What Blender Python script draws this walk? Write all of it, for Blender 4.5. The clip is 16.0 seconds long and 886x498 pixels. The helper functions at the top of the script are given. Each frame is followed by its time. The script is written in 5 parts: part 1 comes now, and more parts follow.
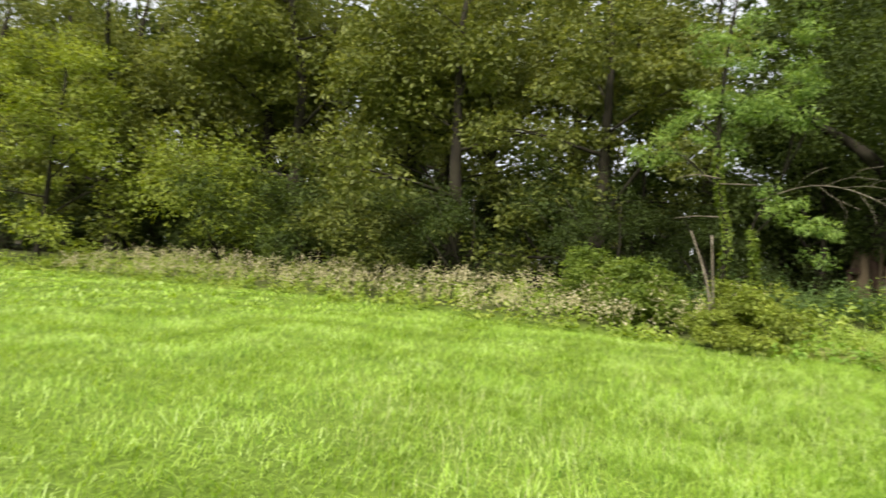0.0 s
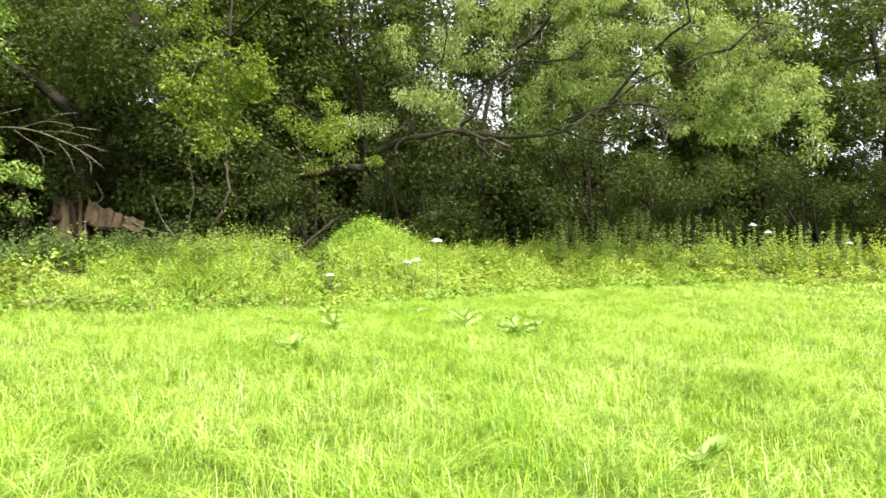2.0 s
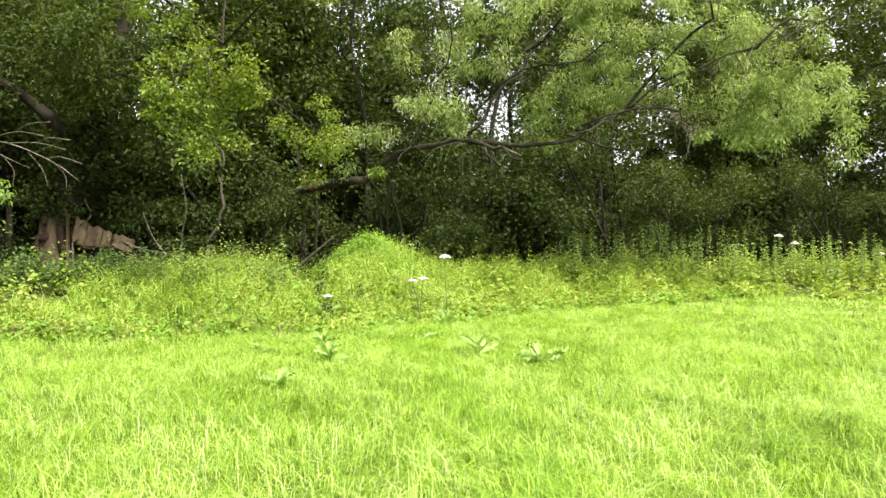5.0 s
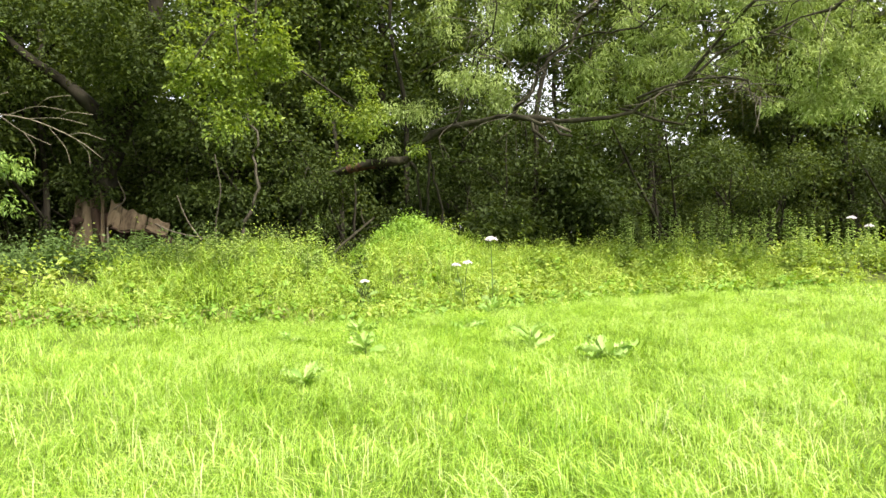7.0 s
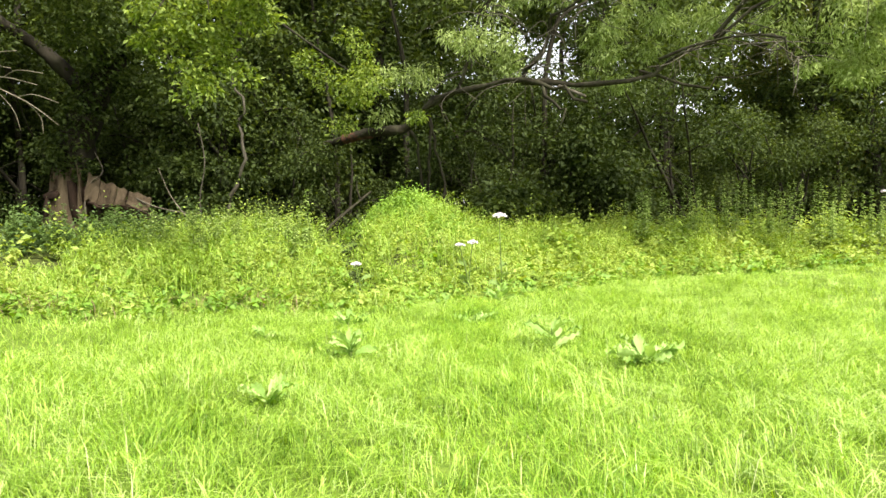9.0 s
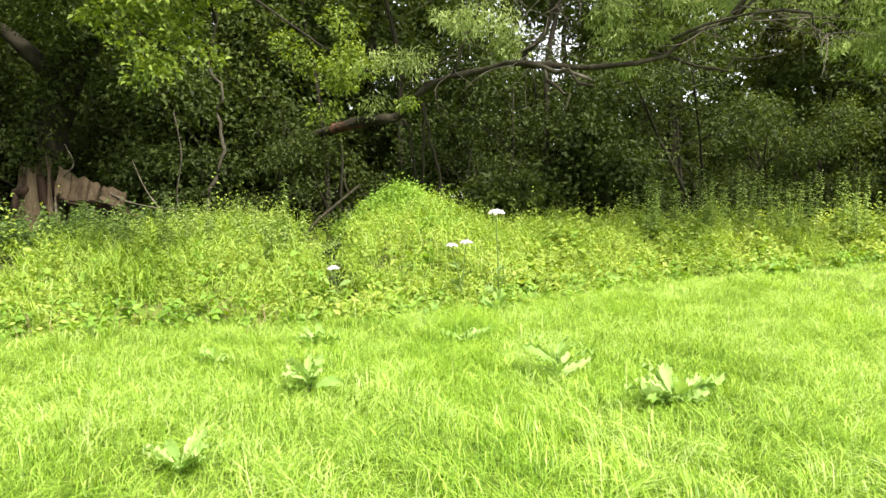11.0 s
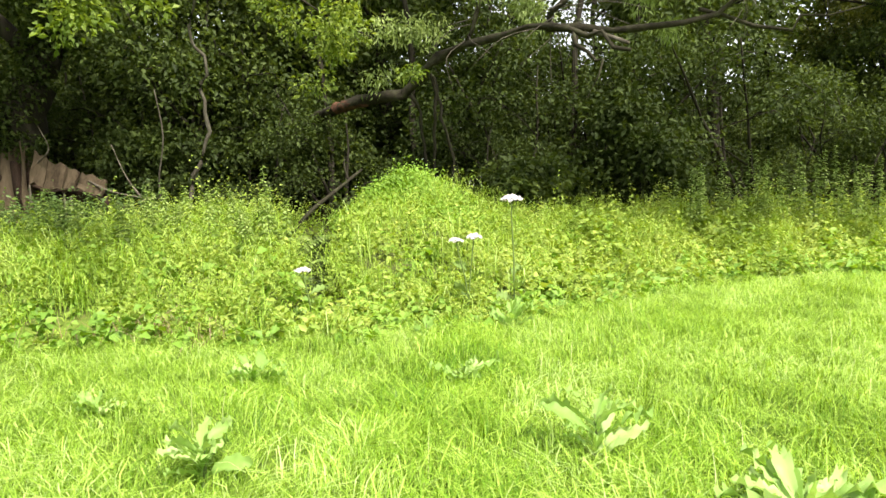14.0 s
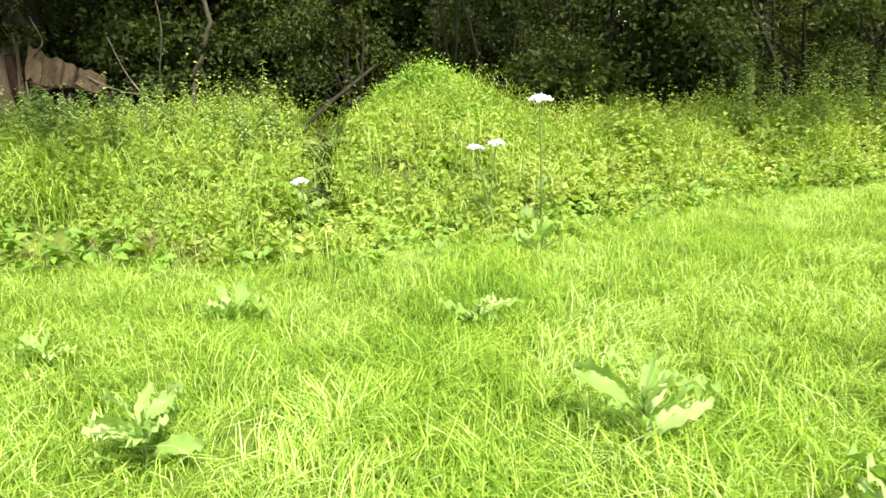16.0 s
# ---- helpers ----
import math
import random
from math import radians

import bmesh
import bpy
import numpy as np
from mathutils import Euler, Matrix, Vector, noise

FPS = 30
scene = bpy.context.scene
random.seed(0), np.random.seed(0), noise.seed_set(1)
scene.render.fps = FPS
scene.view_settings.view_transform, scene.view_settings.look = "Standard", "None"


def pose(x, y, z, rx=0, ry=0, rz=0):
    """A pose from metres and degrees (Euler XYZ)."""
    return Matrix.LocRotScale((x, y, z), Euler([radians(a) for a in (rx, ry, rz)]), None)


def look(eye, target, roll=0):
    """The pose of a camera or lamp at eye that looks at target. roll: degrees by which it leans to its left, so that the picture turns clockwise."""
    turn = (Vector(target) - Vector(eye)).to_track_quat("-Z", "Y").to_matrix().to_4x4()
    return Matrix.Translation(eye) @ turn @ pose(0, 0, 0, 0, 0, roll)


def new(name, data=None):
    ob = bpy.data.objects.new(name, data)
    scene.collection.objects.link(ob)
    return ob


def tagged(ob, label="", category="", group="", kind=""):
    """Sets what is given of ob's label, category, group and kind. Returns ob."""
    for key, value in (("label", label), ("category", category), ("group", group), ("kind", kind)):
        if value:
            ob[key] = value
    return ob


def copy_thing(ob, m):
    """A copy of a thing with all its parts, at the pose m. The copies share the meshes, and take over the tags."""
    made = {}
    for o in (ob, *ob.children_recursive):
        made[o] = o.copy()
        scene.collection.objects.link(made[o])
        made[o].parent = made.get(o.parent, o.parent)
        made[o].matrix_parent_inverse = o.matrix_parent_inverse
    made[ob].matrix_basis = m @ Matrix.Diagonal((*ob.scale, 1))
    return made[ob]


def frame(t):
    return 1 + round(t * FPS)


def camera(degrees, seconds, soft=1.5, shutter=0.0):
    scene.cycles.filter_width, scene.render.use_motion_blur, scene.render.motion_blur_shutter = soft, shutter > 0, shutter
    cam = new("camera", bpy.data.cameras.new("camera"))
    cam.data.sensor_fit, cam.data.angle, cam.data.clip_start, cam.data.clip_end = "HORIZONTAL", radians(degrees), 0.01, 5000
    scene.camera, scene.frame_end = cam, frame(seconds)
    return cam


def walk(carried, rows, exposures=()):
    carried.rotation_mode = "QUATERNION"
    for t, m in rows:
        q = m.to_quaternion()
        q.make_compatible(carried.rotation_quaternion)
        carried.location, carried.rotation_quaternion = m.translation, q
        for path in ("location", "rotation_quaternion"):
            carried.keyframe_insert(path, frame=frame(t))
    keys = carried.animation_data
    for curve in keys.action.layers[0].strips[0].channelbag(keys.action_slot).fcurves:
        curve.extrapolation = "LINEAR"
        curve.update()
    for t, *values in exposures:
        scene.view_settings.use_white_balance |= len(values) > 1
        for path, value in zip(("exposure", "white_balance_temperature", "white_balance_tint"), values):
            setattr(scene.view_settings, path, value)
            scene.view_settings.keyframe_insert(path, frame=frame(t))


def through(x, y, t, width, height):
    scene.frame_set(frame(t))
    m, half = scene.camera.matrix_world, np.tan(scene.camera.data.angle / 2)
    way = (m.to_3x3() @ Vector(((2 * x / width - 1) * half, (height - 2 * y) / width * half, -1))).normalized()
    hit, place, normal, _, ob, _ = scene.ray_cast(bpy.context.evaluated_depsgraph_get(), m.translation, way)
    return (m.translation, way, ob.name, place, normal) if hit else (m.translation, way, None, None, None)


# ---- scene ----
cam = camera(66.0, 16.0, shutter=0.25)
PATH = [
    (0, (0.6, -2.435, 1.537), (-1.169, -1.503, 1.559), 3.4),
    (0.5, (0.6, -2.435, 1.537), (-0.856, -1.065, 1.573), 3.1),
    (1, (0.599, -2.433, 1.537), (-0.28, -0.637, 1.558), 2.1),
    (1.5, (0.535, -2.359, 1.54), (0.189, -0.389, 1.519), 1.0),
    (2, (0.49, -2.251, 1.499), (0.438, -0.253, 1.446), 0.4),
    (2.5, (0.434, -2.211, 1.472), (0.447, -0.212, 1.406), 0.3),
    (3, (0.46, -1.985, 1.483), (0.475, 0.013, 1.402), 0.1),
    (3.5, (0.481, -1.862, 1.492), (0.465, 0.137, 1.42), -0.0),
    (4, (0.366, -1.562, 1.504), (0.333, 0.438, 1.507), -0.2),
    (4.5, (0.354, -1.3, 1.493), (0.319, 0.7, 1.488), -0.2),
    (5, (0.4, -1.047, 1.503), (0.332, 0.952, 1.494), -0.3),
    (5.2, (0.386, -0.971, 1.501), (0.287, 1.027, 1.489), -0.3),
    (7.3, (0.202, 0.167, 1.408), (0.016, 2.158, 1.353), -0.4),
    (7.5, (0.156, 0.305, 1.425), (-0.031, 2.295, 1.363), -0.4),
    (8, (0.123, 0.609, 1.406), (-0.067, 2.597, 1.301), -0.3),
    (8.5, (0.166, 0.945, 1.429), (-0.024, 2.932, 1.31), -0.4),
    (9, (0.14, 1.322, 1.441), (-0.052, 3.309, 1.317), -0.4),
    (9.2, (0.139, 1.438, 1.442), (-0.053, 3.425, 1.316), -0.4),
    (11.3, (0.207, 2.746, 1.492), (0.008, 4.731, 1.344), -0.7),
    (11.5, (0.219, 2.886, 1.483), (0.018, 4.87, 1.336), -0.7),
    (12, (0.261, 3.155, 1.461), (0.047, 5.138, 1.314), -0.8),
    (12.5, (0.233, 3.554, 1.465), (0.016, 5.537, 1.314), -0.8),
    (13, (0.231, 3.811, 1.46), (0.006, 5.793, 1.309), -0.9),
    (13.5, (0.281, 4.15, 1.456), (0.027, 6.128, 1.303), -0.9),
    (14, (0.266, 4.49, 1.406), (-0.008, 6.463, 1.232), -0.9),
    (14.5, (0.227, 4.74, 1.364), (-0.05, 6.683, 0.979), -0.7),
    (15, (0.275, 4.927, 1.371), (-0.022, 6.849, 0.903), -0.7),
    (15.5, (0.295, 5.116, 1.416), (-0.026, 7.034, 0.951), -0.8),
    (16, (0.216, 5.35, 1.419), (-0.124, 7.265, 0.956), -0.8),
]
walk(cam, [(t, look(eye, target, roll)) for t, eye, target, roll in PATH],
     [(0, 0.6), (0.5, 1.52), (1.0, 1.36), (2.0, 1.32), (3.5, 1.24), (9, 1.22), (16, 1.18)])


# ---- world, sun ----
SUN_EL, SUN_AZ = radians(51), radians(141)   # compass angle from +y towards +x
world = bpy.data.worlds.new("sky")
scene.world = world
world.use_nodes = True
wn = world.node_tree
sky = wn.nodes.new("ShaderNodeTexSky")
sky.sky_type = "NISHITA"
sky.sun_disc = False
sky.sun_elevation, sky.sun_rotation = SUN_EL, SUN_AZ
sky.air_density, sky.dust_density, sky.ozone_density = 1.0, 6.0, 0.6
wn.nodes["Background"].inputs["Strength"].default_value = 0.13
veil = wn.nodes.new("ShaderNodeMix")   # thin bright cloud over the whole sky
veil.data_type = "RGBA"
veil.inputs["Factor"].default_value = 0.7
veil.inputs["B"].default_value = (6.5, 6.5, 6.6, 1)
wn.links.new(sky.outputs[0], veil.inputs["A"])
wn.links.new(veil.outputs["Result"], wn.nodes["Background"].inputs["Color"])
sun = new("sun", bpy.data.lights.new("sun", "SUN"))
sun.data.energy, sun.data.angle, sun.data.color = 4.9, radians(7), (1.0, 0.92, 0.84)
to_sun = Vector((math.sin(SUN_AZ) * math.cos(SUN_EL), math.cos(SUN_AZ) * math.cos(SUN_EL), math.sin(SUN_EL)))
sun.matrix_world = look(to_sun * 60, (0, 0, 0))



# ---- materials ----
def links_of(name):
    m = bpy.data.materials.new(name)
    m.use_nodes = True
    nt = m.node_tree
    return m, nt, nt.nodes["Principled BSDF"]


def ramp(nt, stops):
    r = nt.nodes.new("ShaderNodeValToRGB")
    els = r.color_ramp.elements
    while len(els) < len(stops):
        els.new(0.5)
    for e, (p, c) in zip(els, stops):
        e.position, e.color = p, (*c, 1)
    return r


def leaf_material(name, dark, mid, light, odd=None, through=0.35, rough=0.5, tint=(1.06, 1.0, 1.12), each=False, vary=0.75):
    """Foliage: each leaf has its own tint, patches vary over metres, light passes through."""
    m, nt, b = links_of(name)
    geo, tex = nt.nodes.new("ShaderNodeNewGeometry"), nt.nodes.new("ShaderNodeTexNoise")
    co = nt.nodes.new("ShaderNodeTexCoord")
    tex.inputs["Scale"].default_value = 0.9
    tex.inputs["Detail"].default_value = 4
    nt.links.new(co.outputs["Object"], tex.inputs["Vector"])
    add = nt.nodes.new("ShaderNodeMath")
    add.operation = "MULTIPLY_ADD"
    nt.links.new(tex.outputs["Fac"], add.inputs[0])
    add.inputs[1].default_value = 1.05
    half = nt.nodes.new("ShaderNodeMath")
    half.operation = "MULTIPLY_ADD"
    if each:
        nt.links.new(nt.nodes.new("ShaderNodeObjectInfo").outputs["Random"], half.inputs[0])
    else:
        nt.links.new(geo.outputs["Random Per Island"], half.inputs[0])
    half.inputs[1].default_value, half.inputs[2].default_value = vary, 0.005 - vary / 2
    nt.links.new(half.outputs[0], add.inputs[2])
    dark, mid, light = ((c[0] * tint[0], c[1] * tint[1], c[2] * tint[2]) for c in (dark, mid, light))
    stops = [(0.0, dark), (0.5, mid), (0.9, light)]
    if odd:
        stops.append((0.985, odd))
    r = ramp(nt, stops)
    nt.links.new(add.outputs[0], r.inputs[0])
    nt.links.new(r.outputs[0], b.inputs["Base Color"])
    b.inputs["Roughness"].default_value = rough
    b.inputs["Specular IOR Level"].default_value = 0.22
    tr, mix = nt.nodes.new("ShaderNodeBsdfTranslucent"), nt.nodes.new("ShaderNodeMixShader")
    gam = nt.nodes.new("ShaderNodeHueSaturation")
    gam.inputs["Hue"].default_value, gam.inputs["Saturation"].default_value, gam.inputs["Value"].default_value = 0.485, 1.15, 1.25
    nt.links.new(r.outputs[0], gam.inputs["Color"])
    nt.links.new(gam.outputs[0], tr.inputs["Color"])
    mix.inputs[0].default_value = through
    nt.links.new(b.outputs[0], mix.inputs[1])
    nt.links.new(tr.outputs[0], mix.inputs[2])
    nt.links.new(mix.outputs[0], nt.nodes["Material Output"].inputs["Surface"])
    return m


def rough_material(name, stops, scale=3.0, stretch=(1, 1, 1), bump=0.4, rough=0.9, detail=8):
    """Bark, wood and soil: two scales of noise in the colour and a bump from the finer one."""
    m, nt, b = links_of(name)
    co, mp = nt.nodes.new("ShaderNodeTexCoord"), nt.nodes.new("ShaderNodeMapping")
    mp.inputs["Scale"].default_value = stretch
    nt.links.new(co.outputs["Object"], mp.inputs["Vector"])
    n1, n2 = nt.nodes.new("ShaderNodeTexNoise"), nt.nodes.new("ShaderNodeTexNoise")
    n1.inputs["Scale"].default_value, n2.inputs["Scale"].default_value = scale, scale * 7
    n1.inputs["Detail"].default_value, n2.inputs["Detail"].default_value = detail, 5
    for n in (n1, n2):
        nt.links.new(mp.outputs[0], n.inputs["Vector"])
    add = nt.nodes.new("ShaderNodeMath")
    add.operation = "MULTIPLY_ADD"
    add.inputs[1].default_value = 0.45
    nt.links.new(n2.outputs["Fac"], add.inputs[0])
    sub = nt.nodes.new("ShaderNodeMath")
    sub.operation = "MULTIPLY_ADD"
    sub.inputs[1].default_value, sub.inputs[2].default_value = 1.0, -0.22
    nt.links.new(n1.outputs["Fac"], sub.inputs[0])
    nt.links.new(sub.outputs[0], add.inputs[2])
    r = ramp(nt, stops)
    nt.links.new(add.outputs[0], r.inputs[0])
    nt.links.new(r.outputs[0], b.inputs["Base Color"])
    b.inputs["Roughness"].default_value = rough
    b.inputs["Specular IOR Level"].default_value = 0.2
    bp = nt.nodes.new("ShaderNodeBump")
    bp.inputs["Strength"].default_value, bp.inputs["Distance"].default_value = bump, 0.03
    nt.links.new(add.outputs[0], bp.inputs["Height"])
    nt.links.new(bp.outputs[0], b.inputs["Normal"])
    return m


GRASS = leaf_material("meadow_grass", (0.066, 0.165, 0.013), (0.205, 0.395, 0.034), (0.37, 0.60, 0.11), (0.50, 0.65, 0.23), 0.38, 0.36, (1.19, 1.0, 1.2), vary=0.95)
LUSHGRASS = leaf_material("lush_grass", (0.075, 0.195, 0.015), (0.195, 0.39, 0.028), (0.35, 0.56, 0.085), None, 0.40, 0.36, (1.16, 1.0, 1.2), vary=0.95)
WEED = leaf_material("weed_leaves", (0.080, 0.170, 0.020), (0.175, 0.315, 0.036), (0.32, 0.475, 0.085), None, 0.4, 0.5, (1.24, 1.0, 1.3), vary=0.48)
IVY = leaf_material("ivy_leaves", (0.08, 0.18, 0.022), (0.14, 0.29, 0.034), (0.23, 0.41, 0.06), None, 0.35, tint=(1.15, 1.0, 1.15), vary=0.45)
NETTLE = leaf_material("nettle_leaves", (0.11, 0.20, 0.04), (0.20, 0.31, 0.07), (0.33, 0.44, 0.15), None, 0.35)
MAPLELEAF = leaf_material("maple_leaves", (0.085, 0.13, 0.016), (0.17, 0.235, 0.03), (0.30, 0.38, 0.065), None, 0.4, vary=0.5)
ASHLEAF = leaf_material("ash_leaves", (0.062, 0.122, 0.02), (0.135, 0.23, 0.042), (0.26, 0.39, 0.085), None, 0.4)
STRAW = leaf_material("grass_stalks", (0.22, 0.34, 0.07), (0.38, 0.48, 0.15), (0.56, 0.61, 0.29), None, 0.35)
PALE = leaf_material("seed_heads", (0.26, 0.28, 0.10), (0.41, 0.40, 0.20), (0.57, 0.54, 0.33), None, 0.3)
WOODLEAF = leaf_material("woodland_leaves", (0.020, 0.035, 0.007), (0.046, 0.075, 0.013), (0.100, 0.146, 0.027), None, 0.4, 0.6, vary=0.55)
OAKLEAF = leaf_material("oak_leaves", (0.050, 0.072, 0.013), (0.100, 0.130, 0.023), (0.20, 0.24, 0.05), None, 0.4, vary=0.5)
WILLOWLEAF = leaf_material("willow_leaves", (0.10, 0.155, 0.035), (0.205, 0.295, 0.068), (0.34, 0.45, 0.155), None, 0.42)
BRIGHTLEAF = leaf_material("bright_leaves", (0.055, 0.095, 0.013), (0.12, 0.19, 0.026), (0.225, 0.31, 0.055), None, 0.45)
# dark green leaves, coloured darker still for the shade inside the wood
SHADEDLEAF = leaf_material("shaded_shrub_leaves", (0.018, 0.032, 0.006), (0.036, 0.060, 0.010), (0.064, 0.098, 0.018), None, 0.35, 0.65)
DOCKLEAF = leaf_material("dock_leaves", (0.17, 0.29, 0.04), (0.29, 0.45, 0.085), (0.46, 0.60, 0.17), (0.60, 0.58, 0.14), 0.42, 0.45, (1.0, 1.0, 1.35), True)
PETAL = leaf_material("umbel_florets", (0.72, 0.70, 0.66), (0.80, 0.78, 0.75), (0.84, 0.83, 0.80), None, 0.25, 0.7)
# weed colour darkened to stand for shade near the torn stump
SHADEDWEED = leaf_material("weed_leaves_shaded", (0.035, 0.07, 0.016), (0.075, 0.135, 0.03), (0.14, 0.22, 0.06), None, 0.35, vary=0.5)
DRYSTEM = leaf_material("dead_stems", (0.09, 0.06, 0.03), (0.19, 0.135, 0.07), (0.33, 0.26, 0.15), None, 0.2, 0.7)
STALK = rough_material("green_stalk", [(0.2, (0.07, 0.11, 0.025)), (0.8, (0.14, 0.20, 0.05))], 9, (1, 1, 0.2), 0.2, 0.6)
BARK = rough_material("dark_bark", [(0.2, (0.008, 0.007, 0.005)), (0.5, (0.021, 0.018, 0.011)), (0.75, (0.029, 0.029, 0.016)), (0.95, (0.050, 0.049, 0.031))], 4, (1, 1, 0.25), 0.8)
WILLOWBARK = rough_material("willow_bark", [(0.2, (0.010, 0.008, 0.005)), (0.5, (0.026, 0.023, 0.013)), (0.72, (0.045, 0.047, 0.024)), (0.9, (0.10, 0.105, 0.065))], 6, (1, 1, 1), 1.0)
RUSTBARK = rough_material("rusty_bark", [(0.2, (0.014, 0.009, 0.006)), (0.5, (0.055, 0.026, 0.014)), (0.9, (0.12, 0.062, 0.034))], 6, (1, 1, 1), 0.7)
DEADWOOD = rough_material("bare_dead_wood", [(0.36, (0.008, 0.006, 0.004)), (0.46, (0.034, 0.025, 0.014)), (0.62, (0.070, 0.053, 0.030)), (0.9, (0.13, 0.102, 0.062))], 2.6, (1.6, 1.6, 0.3), 1.0, 0.9)
TANWOOD = rough_material("bare_tan_wood", [(0.28, (0.022, 0.015, 0.009)), (0.42, (0.072, 0.053, 0.031)), (0.6, (0.118, 0.090, 0.054)), (0.9, (0.175, 0.138, 0.088))], 2.2, (1.2, 1.2, 0.35), 0.8, 0.9)
ASHBARK = rough_material("grey_bark", [(0.2, (0.025, 0.021, 0.015)), (0.5, (0.075, 0.066, 0.048)), (0.85, (0.16, 0.15, 0.115))], 6, (1, 1, 0.5), 0.6)
# dark colour for hollows and gaps in the torn wood, where shade falls
GAPDARK = rough_material("gap_dark_wood", [(0.2, (0.012, 0.008, 0.006)), (0.6, (0.045, 0.028, 0.018)), (0.9, (0.10, 0.06, 0.035))], 5, (1, 1, 0.4), 0.8)
GREYWOOD = rough_material("weathered_twigs", [(0.2, (0.07, 0.058, 0.04)), (0.55, (0.15, 0.13, 0.095)), (0.9, (0.30, 0.27, 0.21))], 8, (1, 1, 1), 0.4)


def ground_material():
    m, nt, b = links_of("meadow_soil")
    co = nt.nodes.new("ShaderNodeTexCoord")
    n1, n2 = nt.nodes.new("ShaderNodeTexNoise"), nt.nodes.new("ShaderNodeTexNoise")
    n1.inputs["Scale"].default_value, n1.inputs["Detail"].default_value = 0.35, 6
    n2.inputs["Scale"].default_value, n2.inputs["Detail"].default_value = 14, 8
    for n in (n1, n2):
        nt.links.new(co.outputs["Object"], n.inputs["Vector"])
    mixn = nt.nodes.new("ShaderNodeMath")
    mixn.operation = "MULTIPLY_ADD"
    mixn.inputs[1].default_value = 0.55
    nt.links.new(n2.outputs["Fac"], mixn.inputs[0])
    half = nt.nodes.new("ShaderNodeMath")
    half.operation = "MULTIPLY"
    half.inputs[1].default_value = 0.45
    nt.links.new(n1.outputs["Fac"], half.inputs[0])
    nt.links.new(half.outputs[0], mixn.inputs[2])
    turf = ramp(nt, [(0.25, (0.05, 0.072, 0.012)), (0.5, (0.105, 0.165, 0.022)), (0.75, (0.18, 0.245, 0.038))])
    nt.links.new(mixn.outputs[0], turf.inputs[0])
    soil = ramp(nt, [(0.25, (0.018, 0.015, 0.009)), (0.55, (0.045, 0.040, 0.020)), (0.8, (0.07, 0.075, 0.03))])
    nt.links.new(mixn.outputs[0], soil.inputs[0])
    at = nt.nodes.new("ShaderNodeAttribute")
    at.attribute_name = "soil_shade"
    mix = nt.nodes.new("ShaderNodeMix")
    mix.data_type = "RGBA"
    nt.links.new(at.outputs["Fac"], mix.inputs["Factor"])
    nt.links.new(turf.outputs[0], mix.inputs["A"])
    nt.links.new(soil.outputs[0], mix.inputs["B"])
    nt.links.new(mix.outputs["Result"], b.inputs["Base Color"])
    b.inputs["Roughness"].default_value = 0.95
    b.inputs["Specular IOR Level"].default_value = 0.1
    bp = nt.nodes.new("ShaderNodeBump")
    bp.inputs["Strength"].default_value, bp.inputs["Distance"].default_value = 0.7, 0.06
    nt.links.new(n2.outputs["Fac"], bp.inputs["Height"])
    nt.links.new(bp.outputs[0], b.inputs["Normal"])
    return m


SOIL = ground_material()


# ---- mesh helpers ----
def mesh_from(name, verts, faces, material):
    """A mesh from arrays of vertices and of faces that all have the same number of corners."""
    me = bpy.data.meshes.new(name)
    verts, faces = np.asarray(verts, np.float32), np.asarray(faces, np.int32)
    n, k = faces.shape
    me.vertices.add(len(verts))
    me.vertices.foreach_set("co", verts.ravel())
    me.loops.add(n * k)
    me.loops.foreach_set("vertex_index", faces.ravel())
    me.polygons.add(n)
    me.polygons.foreach_set("loop_start", np.arange(n, dtype=np.int32) * k)
    me.update(calc_edges=True)
    me.materials.append(material)
    return me


def put(name, me, parent=None, label=""):
    ob = new(name, me)
    ob.parent = parent
    return tagged(ob, label)


def unit(v):
    return v / np.maximum(np.linalg.norm(v, axis=-1, keepdims=True), 1e-6)


def leaves(name, at, out, up, length, width, material, fold=0.25, droop=0.15):
    """Many leaves: each is a folded blade of two triangles from its stalk end at, along out, with its face to up."""
    n = len(at)
    out = unit(out)
    side = unit(np.cross(out, up))
    nor = np.cross(side, out)
    L, W = np.reshape(length, (-1, 1)), np.reshape(width, (-1, 1))
    mid = at + out * L * 0.45 - nor * 0.0
    tip = at + out * L - nor * L * droop
    lift = nor * W * fold
    v = np.stack([at, mid + side * W / 2 + lift, tip, mid - side * W / 2 + lift], 1).reshape(-1, 3)
    f = (np.arange(n)[:, None] * 4 + np.array([[0, 1, 2, 0, 2, 3]])).reshape(-1, 3)
    return mesh_from(name, v, f, material)


def blades(name, at, height, width, heading, lean, material, curl=1.0):
    """Grass: each blade is a strip that rises, bends over along its heading and ends in a point."""
    n = len(at)
    d = np.stack([np.cos(heading), np.sin(heading), 0 * heading], 1)
    s = np.stack([-np.sin(heading), np.cos(heading), 0 * heading], 1)
    H, W, Ln = height[:, None], width[:, None], lean[:, None]
    z = np.array([[0, 0, 1.0]])
    p1 = at + z * H * 0.62 + d * H * Ln * 0.35
    p2 = at + z * H * (1.0 - 0.35 * Ln * curl) + d * H * Ln * 1.15
    v = np.stack([at - s * W / 2, at + s * W / 2, p1 - s * W * 0.42, p1 + s * W * 0.42, p2], 1).reshape(-1, 3)
    f = (np.arange(n)[:, None] * 5 + np.array([[0, 1, 3, 0, 3, 2, 2, 3, 4]])).reshape(-1, 3)
    return mesh_from(name, v, f, material)


